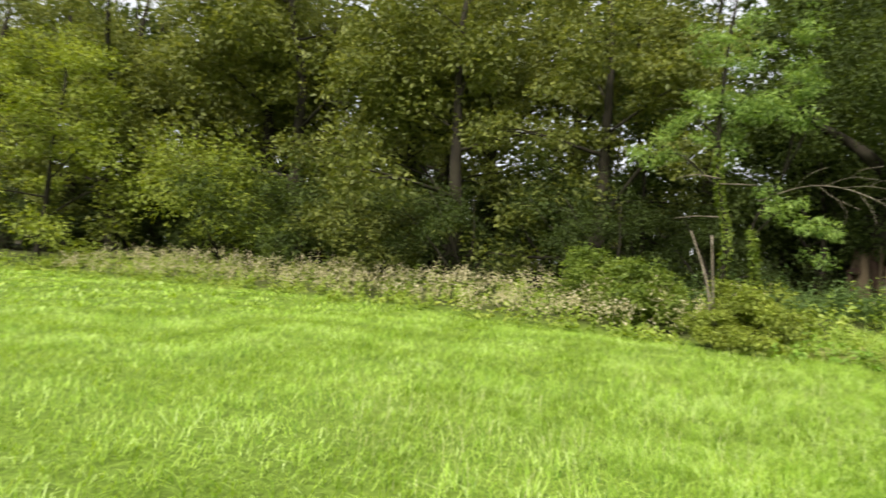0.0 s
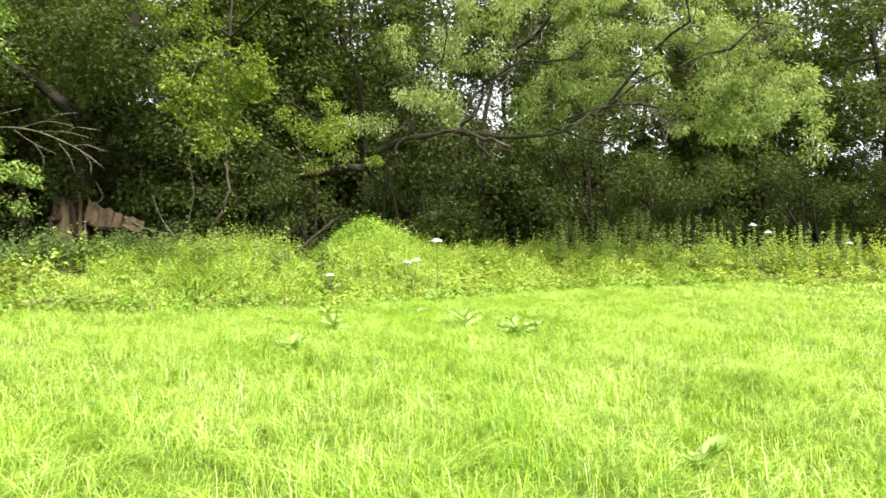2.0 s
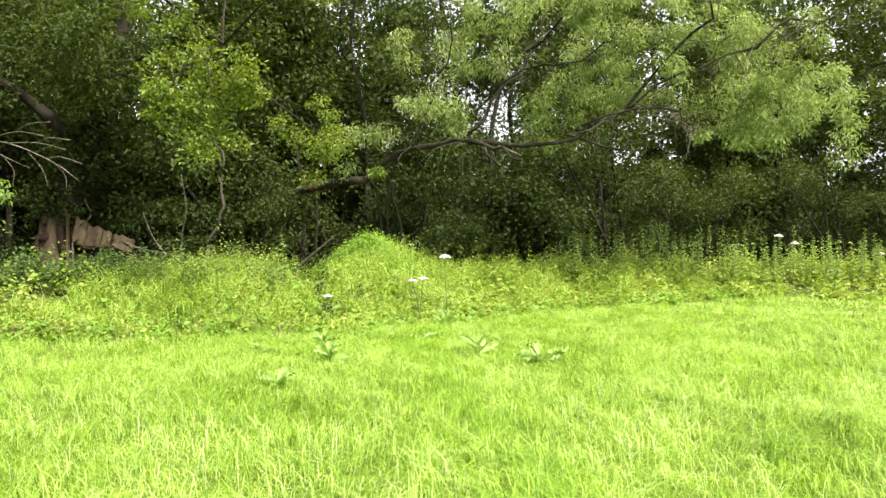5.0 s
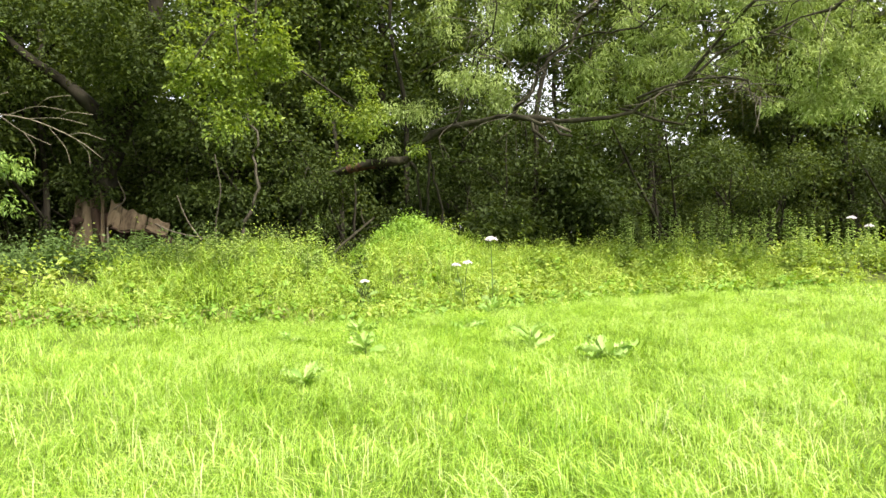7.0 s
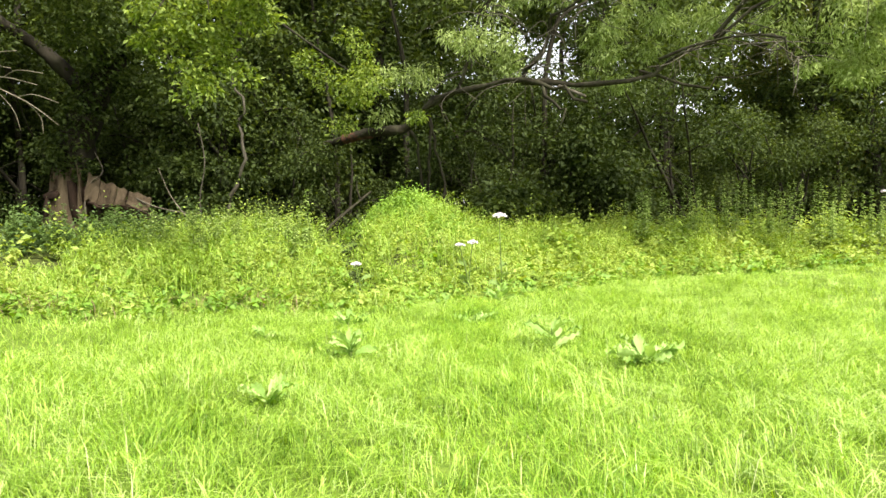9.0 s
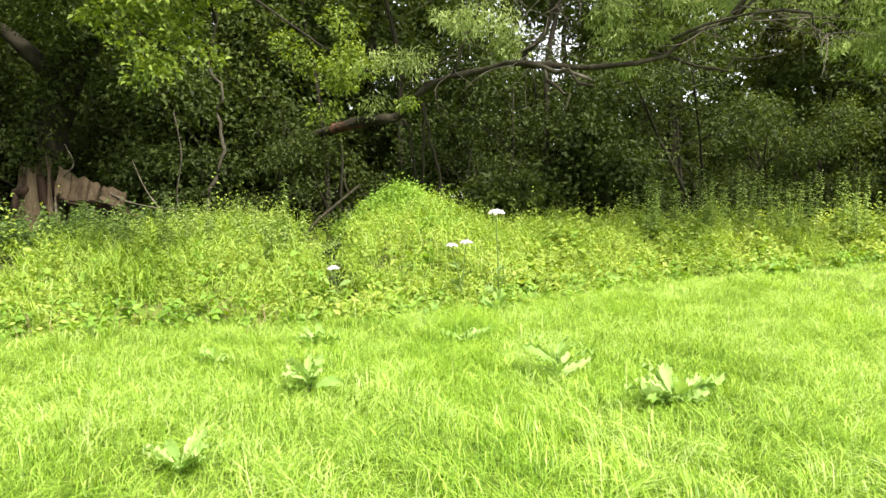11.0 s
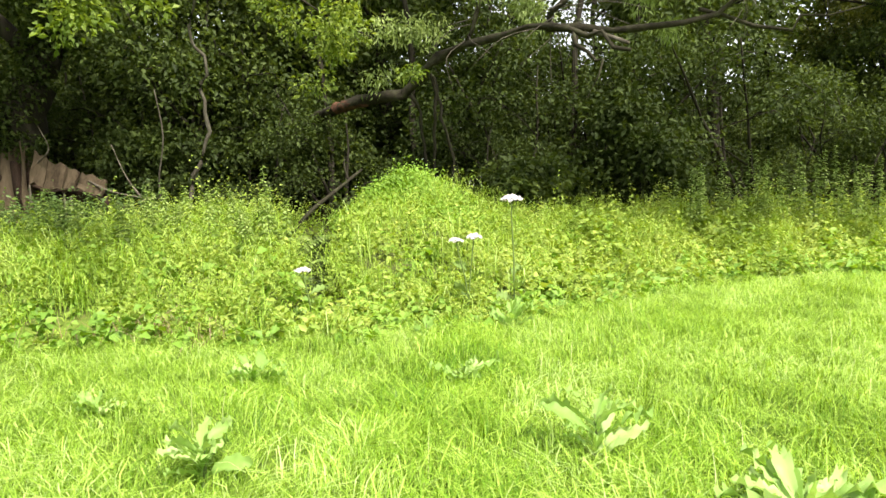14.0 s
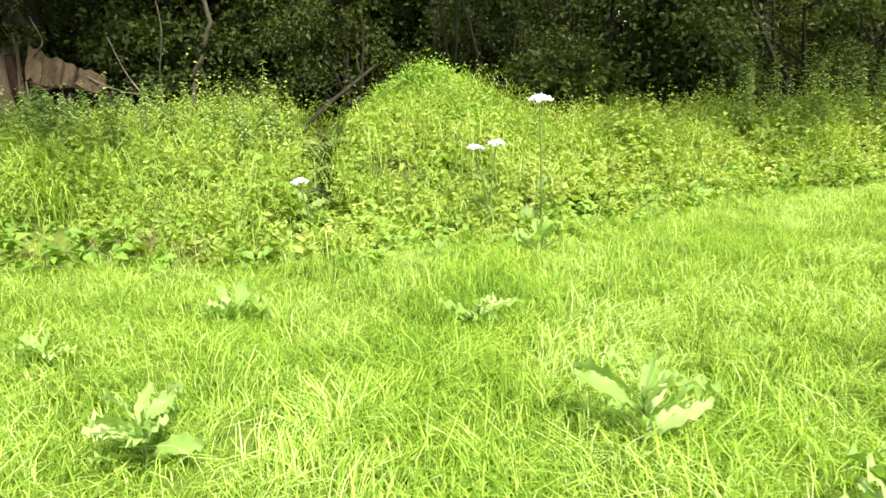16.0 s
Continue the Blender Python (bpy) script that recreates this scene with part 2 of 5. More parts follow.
def arched(name, at, height, width, heading, lean, material):
    """Soft grass: each blade rises, curls over along its heading, a little sideways too, and hangs at its tip."""
    n = len(at)
    d = np.stack([np.cos(heading), np.sin(heading), 0 * heading], 1)
    s = np.stack([-np.sin(heading), np.cos(heading), 0 * heading], 1)
    H, W, Ln = height[:, None], width[:, None], lean[:, None]
    z = np.array([[0, 0, 1.0]])
    sway = s * H * np.sin(heading * 7 + width * 900)[:, None] * 0.3
    p1 = at + z * H * 0.56 + d * H * Ln * 0.16
    p2 = at + z * H * (0.92 - 0.12 * Ln) + d * H * Ln * 0.52 + sway * 0.5
    p3 = at + z * H * np.maximum(0.86 - 0.40 * Ln, 0.1) + d * H * Ln * 0.86 + sway
    v = np.stack([at - s * W / 2, at + s * W / 2, p1 - s * W * 0.48, p1 + s * W * 0.48, p2 - s * W * 0.4, p2 + s * W * 0.4, p3], 1).reshape(-1, 3)
    f = (np.arange(n)[:, None] * 7 + np.array([[0, 1, 3, 0, 3, 2, 2, 3, 5, 2, 5, 4, 4, 5, 6]])).reshape(-1, 3)
    return mesh_from(name, v, f, material)


def smooth_line(points, steps=4):
    """A rounded line through points (Catmull-Rom)."""
    p = np.asarray(points, float)
    p = np.concatenate([[2 * p[0] - p[1]], p, [2 * p[-1] - p[-2]]])
    out = []
    for a, b, c, d in zip(p[:-3], p[1:-2], p[2:-1], p[3:]):
        for t in np.arange(steps) / steps:
            out.append(0.5 * (2 * b + (c - a) * t + (2 * a - 5 * b + 4 * c - d) * t * t + (3 * b - a - 3 * c + d) * t ** 3))
    return np.array(out + [p[-2]])


def tube(points, r0, r1, sides=7, knots=0.12, seed=0, steps=4):
    """Vertices and faces of a tapering, knobbly limb along points."""
    line = smooth_line(points, steps)
    n, g = len(line), np.random.default_rng(seed)
    along = unit(np.gradient(line, axis=0))
    a = unit(np.cross(along, np.where(np.abs(along[:, 2:]) > 0.9, [[1.0, 0, 0]], [[0, 0, 1.0]])))
    b = np.cross(along, a)
    r = np.linspace(r0, r1, n)[:, None] * (1 + knots * g.standard_normal((n, 1)))
    ang = np.arange(sides) / sides * 2 * np.pi
    rr = r[:, :, None] * (1 + knots * g.standard_normal((n, sides, 1)))
    v = line[:, None] + rr * (np.cos(ang)[None, :, None] * a[:, None] + np.sin(ang)[None, :, None] * b[:, None])
    v = v.reshape(-1, 3)
    i, j = np.meshgrid(np.arange(n - 1), np.arange(sides), indexing="ij")
    q = np.stack([i * sides + j, i * sides + (j + 1) % sides, (i + 1) * sides + (j + 1) % sides, (i + 1) * sides + j], -1).reshape(-1, 4)
    tri = np.concatenate([q[:, [0, 1, 2]], q[:, [0, 2, 3]]])
    end = np.array([[(n - 1) * sides, (n - 1) * sides + k, (n - 1) * sides + k + 1] for k in range(1, sides - 1)])
    return v, np.concatenate([tri, end])


def joined(pieces):
    vs, fs, n = [], [], 0
    for v, f in pieces:
        vs.append(v)
        fs.append(f + n)
        n += len(v)
    return np.concatenate(vs), np.concatenate(fs)


def limb(name, points, r0, r1, material, parent, sides=7, seed=0, label="", knots=0.1, crook=0.0, steps=4):
    points = np.array(points, float)
    if crook:
        points = smooth_line(points, 3)
        points[1:-1] += np.random.default_rng(seed + 900).normal(0, crook, (len(points) - 2, 3))
    v, f = tube(points, r0, r1, sides, knots, seed, 1 if crook else steps)
    me = mesh_from(name, v, f, material)
    me.polygons.foreach_set("use_smooth", [True] * len(me.polygons))
    return put(name, me, parent, label)


def clump_leaves(name, centres, sizes, per, leaf, material, seed, flat=0.6, upward=0.9, hang=0.0, slim=0.55):
    """A crown: clumps of leaves round centres, each clump a loose, flattened, uneven spray."""
    g = np.random.default_rng(seed)
    c, s = np.repeat(np.asarray(centres, float), per, 0), np.repeat(np.asarray(sizes, float), per)
    n = len(c)
    off = unit(g.standard_normal((n, 3))) * (g.random((n, 1)) ** 0.45)
    tilt = np.repeat(g.standard_normal((len(centres), 2)) * 0.25, per, 0)
    off[:, 2] = off[:, 2] * flat + (off[:, :2] * tilt).sum(1)
    at = c + off * s[:, None]
    out = unit(off * [[1, 1, 0.4]] + g.standard_normal((n, 3)) * 0.55 - [[0, 0, 0.25 + hang]])
    up = unit(g.standard_normal((n, 3)) * 0.55 + [[0, 0, upward]] + off * 0.4)
    L = leaf * (0.6 + 0.8 * g.random(n))
    return leaves(name, at, out, up, L, L * slim, material)


# ---- lie of the land ----
EDGE_X = [-90, -60, -40, -31, -24.6, -20, -15.8, -11.4, -8.8, -6.5, -4.5, -2.2, -0.8, 0.3, 1.2, 3, 6.7, 8.5, 12.9, 20, 60]
EDGE_Y = [-62, -32, -14, -5, 1, 3.7, 5.9, 7.1, 8.4, 9.2, 9.7, 10.4, 10.7, 11.5, 12.6, 14.6, 16.7, 17.5, 18.3, 19.3, 26]


def behind(x, y):
    """Metres behind the front edge of the rough growth (negative: in the meadow)."""
    x, y = np.asarray(x, float), np.asarray(y, float)
    slope = (np.interp(x + 1, EDGE_X, EDGE_Y) - np.interp(x - 1, EDGE_X, EDGE_Y)) / 2
    ragged = 0.14 * np.sin(2.1 * x + 0.6 * y) + 0.10 * np.sin(4.7 * x + 1.3) + 0.06 * np.sin(9.1 * x + 2 * y)
    return (y - np.interp(x, EDGE_X, EDGE_Y)) / np.sqrt(1 + slope ** 2) + ragged


def ease(a, b, x):
    t = np.clip((np.asarray(x, float) - a) / (b - a), 0, 1)
    return t * t * (3 - 2 * t)


def mound(x, y):
    return np.exp(-(((x + 2.35) / 1.15) ** 2 + ((y - 18.4) / 1.5) ** 2)) + 0.33 * np.exp(-(((x + 1.7) / 1.3) ** 2 + ((y - 15.4) / 1.8) ** 2))


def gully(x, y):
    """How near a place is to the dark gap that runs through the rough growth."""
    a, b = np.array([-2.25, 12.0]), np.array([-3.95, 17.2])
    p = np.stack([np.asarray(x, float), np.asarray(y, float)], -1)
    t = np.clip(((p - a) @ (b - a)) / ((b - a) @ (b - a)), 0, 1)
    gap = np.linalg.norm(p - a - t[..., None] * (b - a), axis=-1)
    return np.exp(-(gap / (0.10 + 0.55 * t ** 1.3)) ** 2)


def land(x, y):
    x, y = np.asarray(x, float), np.asarray(y, float)
    d = behind(x, y)
    z = 0.5 * ease(0, 6, d) + 1.05 * mound(x, y) - 0.35 * gully(x, y) * ease(0, 3, d)
    z = z + 0.05 * np.sin(x * 0.9 + 1) * np.sin(y * 0.8) * ease(-8, 2, d) + 0.02 * np.sin(x * 2.3) * np.sin(y * 2.9 + 1)
    return z


def build_ground():
    def axis(lo, hi, fine_lo, fine_hi, step):
        fine = np.arange(fine_lo, fine_hi + step / 2, step)
        grow = np.cumsum(step * 1.35 ** np.arange(1, 24))
        return np.concatenate([[lo], (fine[0] - grow[fine[0] - grow > lo])[::-1], fine, fine[-1] + grow[fine[-1] + grow < hi], [hi]])
    xs, ys = axis(-700, 700, -32, 20, 0.3), axis(-700, 700, -6, 30, 0.3)
    X, Y = np.meshgrid(xs, ys)
    Z = land(X, Y)
    v = np.stack([X, Y, Z], -1).reshape(-1, 3)
    i, j = np.meshgrid(np.arange(len(ys) - 1), np.arange(len(xs) - 1), indexing="ij")
    w = len(xs)
    f = np.stack([i * w + j, i * w + j + 1, (i + 1) * w + j + 1, (i + 1) * w + j], -1).reshape(-1, 4)
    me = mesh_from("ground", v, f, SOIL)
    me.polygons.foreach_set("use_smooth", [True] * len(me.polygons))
    lit = me.attributes.new("soil_shade", "FLOAT", "POINT")
    # woodland soil from 6 m back; under the weeds 0.7 of it paints their shade
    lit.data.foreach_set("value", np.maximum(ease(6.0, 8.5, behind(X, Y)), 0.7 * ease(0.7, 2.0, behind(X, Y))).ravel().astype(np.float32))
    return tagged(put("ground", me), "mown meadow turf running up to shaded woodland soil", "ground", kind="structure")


build_ground()


def scatter(n, x0, x1, y0, y1, keep, seed):
    """Up to n random places in a rectangle, thinned by keep(x, y), a chance from 0 to 1."""
    g = np.random.default_rng(seed)
    x, y = g.uniform(x0, x1, n), g.uniform(y0, y1, n)
    ok = g.random(n) < keep(x, y)
    x, y = x[ok], y[ok]
    return np.stack([x, y, land(x, y)], 1)


# ---- meadow ----
def tuft_blades(name, roots, per, spread, h, w, seed, material=GRASS, lean=(0.25, 1.1), shape=blades):
    g = np.random.default_rng(seed)
    n = len(roots)
    face = g.uniform(0, 2 * np.pi, n) * 0.5 + 0.8 * np.sin(roots[:, 0] * 1.7 + 2 * np.sin(roots[:, 1] * 1.3)) * 2
    tall = 0.65 + 0.6 * g.random(n) + 0.3 * np.sin(roots[:, 0] * 2.1 + roots[:, 1]) * np.sin(roots[:, 1] * 1.7) + 0.3 * np.sin(roots[:, 0] * 7.3 + 2 * roots[:, 1]) * np.sin(roots[:, 1] * 6.1 - roots[:, 0])
    at = np.repeat(roots, per, 0) + np.c_[g.normal(0, spread, (n * per, 2)), np.zeros(n * per)]
    head = np.repeat(face, per) + g.normal(0, 0.9, n * per)
    H = np.repeat(tall, per) * g.uniform(h[0], h[1], n * per)
    W = g.uniform(w[0], w[1], n * per)
    return shape(name, at, H, W, head, g.uniform(*lean, n * per), material)


def path_keep(x, y):
    d = behind(x, y)
    lumps = np.sin(x * 7.3 + 2 * y) * np.sin(y * 6.1 - x) + 0.6 * np.sin(x * 2.9 - y) * np.sin(y * 3.3 + 0.7 * x)
    return ease(0.6, -0.2, d) * (0.6 + 0.4 * ease(-0.7, 0.5, lumps))


def inner(x, y):
    """1 where the finest grass stands, fading to 0 over two metres."""
    return ease(4.8, 3.0, np.abs(x - 0.3)) * ease(0.3, 1.6, y)


def middle(x, y):
    return ease(10.5, 8, x) * ease(-17, -13, x) * ease(-5.5, -3.5, y)


near = scatter(36000, -4.6, 5.2, 0.3, 14.5, lambda x, y: path_keep(x, y) * inner(x, y) * (0.5 + 0.5 * ease(4.5, 7, y)), 11)
mid = scatter(43000, -17, 10.5, -5.5, 17.5, lambda x, y: path_keep(x, y) * middle(x, y) * (1 - inner(x, y)), 12)
far = scatter(34000, -48, 26, -16, 20, lambda x, y: path_keep(x, y) * (1 - middle(x, y)), 13)
trodden = np.abs(near[:, 0] - 0.35 + 0.16 * (near[:, 1] - 5) + 0.2 * np.sin(1.7 * near[:, 1])) + 0.35 * np.random.default_rng(17).random(len(near)) < 0.52
trodden |= np.sin(near[:, 0] * 1.3 + 0.8 * near[:, 1]) * np.sin(1.1 * near[:, 1] - 0.9 * near[:, 0]) + 0.4 * np.random.default_rng(18).random(len(near)) > 1.0
lush_me = tuft_blades("lush_grass", near[trodden], 13, 0.055, (0.07, 0.18), (0.0028, 0.0062), 24, LUSHGRASS, lean=(0.7, 2.3), shape=arched)
tagged(put("lush_grass", lush_me), "deeper green lush grass along a faint trodden line", "grass", kind="stuff")
near = near[~trodden]
for me in (tuft_blades("meadow_grass", near, 10, 0.05, (0.06, 0.165), (0.0028, 0.0064), 21, lean=(0.7, 2.5), shape=arched),
           tuft_blades("meadow_grass", mid, 7, 0.09, (0.055, 0.145), (0.004, 0.0095), 22, lean=(0.4, 2.2)),
           tuft_blades("meadow_grass", far, 4, 0.15, (0.06, 0.14), (0.018, 0.042), 23, lean=(0.4, 1.9))):
    tagged(put("meadow_grass", me), "lush bright green meadow grass, bending over", "grass", kind="stuff")

# lush tussocks that have fallen over, and thin pale flowering stalks
tussock = scatter(2600, -6.5, 7, 1.0, 15, lambda x, y: path_keep(x, y) * (0.35 + 0.55 * ease(-0.3, 0.6, np.sin(x * 1.9 + y) * np.sin(1.3 * y - 0.6 * x))), 14)
gs = np.random.default_rng(15)
fall = 2.6 * np.sin(tussock[:, 0] * 1.1 + 1 + 1.5 * np.sin(tussock[:, 1] * 0.9)) + gs.normal(0, 0.45, len(tussock))
n_t = 26
at = np.repeat(tussock, n_t, 0) + np.c_[gs.normal(0, 0.045, (n_t * len(tussock), 2)), np.zeros(n_t * len(tussock))]
tagged(put("grass_tussocks", arched("grass_tussocks", at, gs.uniform(0.13, 0.25, len(at)), gs.uniform(0.0028, 0.006, len(at)),
       np.repeat(fall, n_t) + gs.normal(0, 0.4, len(at)), gs.uniform(1.0, 2.6, len(at)), GRASS)), "long soft grass fallen over in tussocks", "grass", kind="stuff")
stalk = scatter(4200, -9, 9, 0.5, 17, lambda x, y: path_keep(x, y) * 0.8, 16)
tagged(put("grass_stalks", blades("grass_stalks", stalk, gs.uniform(0.18, 0.40, len(stalk)), gs.uniform(0.0018, 0.0038, len(stalk)),
       gs.uniform(0, 6.28, len(stalk)), gs.uniform(0.1, 0.7, len(stalk)), STRAW)), "thin pale flowering grass stalks", "grass", kind="stuff")

thin_stalk = scatter(7000, -6, 7, -0.6, 7.5, lambda x, y: path_keep(x, y) * ease(7.5, 4.5, y) * (0.3 + 0.7 * ease(-0.4, 0.4, np.sin(1.1 * x + 0.4 * y) * np.sin(0.9 * y - 0.3 * x))), 19)
tagged(put("grass_stalks", blades("grass_stalks", thin_stalk, gs.uniform(0.14, 0.32, len(thin_stalk)), gs.uniform(0.0025, 0.005, len(thin_stalk)),
       gs.uniform(0, 6.28, len(thin_stalk)), gs.uniform(0.2, 1.0, len(thin_stalk)), STRAW)), "pale seeding grass stalks in the open meadow", "grass", kind="stuff")


# ---- rough growth along the wood's edge ----
def edge_spot(x, d):
    """A place d metres behind the edge near the given x."""
    slope = float((np.interp(x + 1, EDGE_X, EDGE_Y) - np.interp(x - 1, EDGE_X, EDGE_Y)) / 2)
    k = math.sqrt(1 + slope * slope)
    return x - d * slope / k, float(np.interp(x, EDGE_X, EDGE_Y)) + d / k


def weed_mass(name, roots, height, per, leaf, seed, material=WEED, slim=0.55):
    """Leafy stems that stand close together: every stem carries leaves all the way up."""
    g = np.random.default_rng(seed)
    n = len(roots)
    tilt = g.normal(0, 0.16, (n, 2))
    k = np.tile(np.linspace(0.12, 1.0, per), n) + g.uniform(-0.06, 0.06, n * per)
    H = np.repeat(height, per)
    at = np.repeat(roots, per, 0)
    at = at + np.c_[np.repeat(tilt, per, 0) * (H * k * k)[:, None], H * k] + np.c_[g.normal(0, 0.02, (n * per, 2)), np.zeros(n * per)]
    ang = g.uniform(0, 2 * np.pi, n * per)
    out = np.stack([np.cos(ang), np.sin(ang), g.uniform(-0.7, 0.9, n * per)], 1)
    up = unit(np.c_[g.normal(0, 0.5, (n * per, 2)), np.ones(n * per)] + [[0.15, -0.3, 0]])
    L = leaf * (1.25 - 0.65 * np.clip(k, 0, 1)) * np.repeat(g.uniform(0.55, 1.5, n), per) * g.uniform(0.6, 1.3, n * per)
    return leaves(name, at, out, up, L, L * slim, material)


def weed_height(x, y, g):
    d = behind(x, y)
    h = 0.22 + 0.38 * ease(0, 3.0, d) + 0.12 * ease(3, 7, d)
    h = h * (1 - 0.8 * gully(x, y)) * (1 - 0.5 * np.clip(mound(x, y) * 1.6, 0, 1)) * (0.6 + 0.55 * g.random(len(x)) + 0.45 * g.random(len(x)) ** 6)
    h = h * (0.82 + 0.42 * np.sin(4.9 * x + 1.7 * y + 2 * np.sin(1.1 * y)) * np.sin(4.1 * y - 1.2 * x))
    return h * (1 + 0.35 * np.sin(x * 1.3 + 0.7 * y) * np.sin(0.9 * y - 0.5 * x) + 0.3 * np.sin(2.3 * x + 1.1 * y) * np.sin(1.9 * y - 0.8 * x))


def weed_keep(depth):
    return lambda x, y: ease(-0.15, 0.3, behind(x, y)) * ease(depth + 1.5, depth - 1.5, behind(x, y)) * (1 - gully(x, y)) * (0.2 + 0.8 * ease(-0.6, 0.3, np.sin(2.3 * x + 1.1 * y) * np.sin(1.9 * y - 0.8 * x)))


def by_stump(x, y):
    """1 where weed leaves are darkened for shade, in front of the torn tree."""
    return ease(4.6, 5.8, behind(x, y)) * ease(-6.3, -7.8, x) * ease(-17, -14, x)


g_weed = np.random.default_rng(31)
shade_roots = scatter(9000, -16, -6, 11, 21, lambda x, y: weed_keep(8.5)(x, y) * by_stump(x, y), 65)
tagged(put("shade_weeds", weed_mass("shade_weeds", shade_roots, weed_height(shade_roots[:, 0], shade_roots[:, 1], g_weed), 10, 0.11, 66, SHADEDWEED, 0.6)),
       "nettles and ground ivy in front of a torn stump, leaves darkened for shade", "weeds", kind="stuff")
front = scatter(20000, -7.5, 8, 9, 23, lambda x, y: weed_keep(8.5)(x, y) * (1 - 0.9 * by_stump(x, y)) * (1 - 0.65 * np.clip(mound(x, y) * 1.6, 0, 1)), 32)
tagged(put("rough_weeds", weed_mass("rough_weeds", front, weed_height(front[:, 0], front[:, 1], g_weed), 12, 0.082, 33)),
       "dense yellow-green nettles, brambles and weeds on the bank", "weeds", kind="stuff")
side = scatter(9500, -34, -7.2, -9, 20, lambda x, y: weed_keep(6.5)(x, y) * (1 - 0.9 * by_stump(x, y)), 34)
tagged(put("rough_weeds", weed_mass("rough_weeds", side, weed_height(side[:, 0], side[:, 1], g_weed) * 1.1, 11, 0.13, 35)),
       "tangled green weeds along the woodland edge", "weeds", kind="stuff")
right = scatter(7000, 7.5, 26, 16, 30, weed_keep(6.5), 36)
tagged(put("rough_weeds", weed_mass("rough_weeds", right, weed_height(right[:, 0], right[:, 1], g_weed) * 1.1, 11, 0.13, 37)),
       "tall green weeds below the shrubs", "weeds", kind="stuff")
long_roots = scatter(12000, -8, 9, 9.5, 22, lambda x, y: weed_keep(8)(x, y) * (1 - 0.9 * by_stump(x, y)) * (1 - 0.55 * np.clip(mound(x, y) * 2, 0, 1)) * (0.35 + 0.65 * ease(3, -1.5, x)), 38)
hl = np.minimum(1.08 * weed_height(long_roots[:, 0], long_roots[:, 1], g_weed), 0.8)
gl = np.random.default_rng(39)
lr = np.repeat(long_roots, 6, 0) + np.c_[gl.normal(0, 0.06, (6 * len(long_roots), 2)), np.zeros(6 * len(long_roots))]
tagged(put("rank_grass", arched("rank_grass", lr, np.repeat(hl, 6) * gl.uniform(0.6, 1.2, len(lr)), gl.uniform(0.005, 0.010, len(lr)),
       gl.uniform(0, 6.28, len(lr)), gl.uniform(0.2, 1.5, len(lr)), GRASS)), "tall rank grass mixed among the weeds", "grass", kind="stuff")

broad = scatter(4200, -8, 9, 9.2, 21, lambda x, y: weed_keep(7)(x, y) * ease(0.2, -0.5, np.sin(2.3 * x + 1.1 * y) * np.sin(1.9 * y - 0.8 * x)), 50)
tagged(put("broad_weeds", weed_mass("broad_weeds", broad, 0.8 * weed_height(broad[:, 0], broad[:, 1], g_weed), 8, 0.15, 51, IVY, 0.75)),
       "broad-leaved brambles and burdock in the bank", "weeds", kind="stuff")

# larger leaves at the foot of the bank, where the meadow ends
foot = scatter(4200, -7.5, 8, 8.6, 18, lambda x, y: ease(-0.35, 0.1, behind(x, y)) * ease(1.7, 0.7, behind(x, y)) * (0.35 + 0.65 * ease(-0.5, 0.4, np.sin(2.1 * x) * np.sin(1.3 * y + x))), 57)
tagged(put("foot_weeds", weed_mass("foot_weeds", foot, np.random.default_rng(58).uniform(0.12, 0.36, len(foot)), 8, 0.12, 59, IVY, 0.65)),
       "low leafy brambles where the bank meets the meadow", "weeds", kind="stuff")

lush = scatter(4300, 0.2, 9, 11, 22, lambda x, y: ease(0.2, 0.8, behind(x, y)) * ease(6, 4, behind(x, y)) * ease(-0.2, 0.4, np.sin(1.9 * x + y) * np.sin(1.6 * y - x)), 63)
tagged(put("broad_weeds", weed_mass("broad_weeds", lush, 1.05 * weed_height(lush[:, 0], lush[:, 1], g_weed), 9, 0.13, 64, WEED, 0.7)),
       "leafy yellow-green brambles standing in the bank", "weeds", kind="stuff")

# dry brown stems along the foot of the bank
dry = scatter(2600, -7.5, -2.6, 8.6, 12.5, lambda x, y: ease(-0.2, 0.1, behind(x, y)) * ease(0.9, 0.4, behind(x, y)) * (0.25 + 0.75 * ease(-0.2, 0.4, np.sin(1.7 * x))), 67)
gd = np.random.default_rng(68)
tagged(put("dry_stems", arched("dry_stems", dry, gd.uniform(0.12, 0.38, len(dry)), gd.uniform(0.004, 0.008, len(dry)), gd.uniform(0, 6.28, len(dry)), gd.uniform(0.3, 1.8, len(dry)), DRYSTEM)),
       "dead brown stems at the foot of the bank", "weeds", kind="stuff")

# leafy cover of the mound
gm = np.random.default_rng(41)
mr = scatter(13000, -4.4, 0.0, 15.6, 20.4, lambda x, y: np.clip(mound(x, y) * 1.6 - 0.12, 0, 1) * (1 - gully(x, y)), 42)
tagged(put("mound_creepers", weed_mass("mound_creepers", mr, gm.uniform(0.1, 0.34, len(mr)) + 0.35 * gm.random(len(mr)) ** 9, 9, 0.075, 43, IVY, 0.75)),
       "bright green ivy and goosegrass smothering a mound", "creepers", kind="stuff")

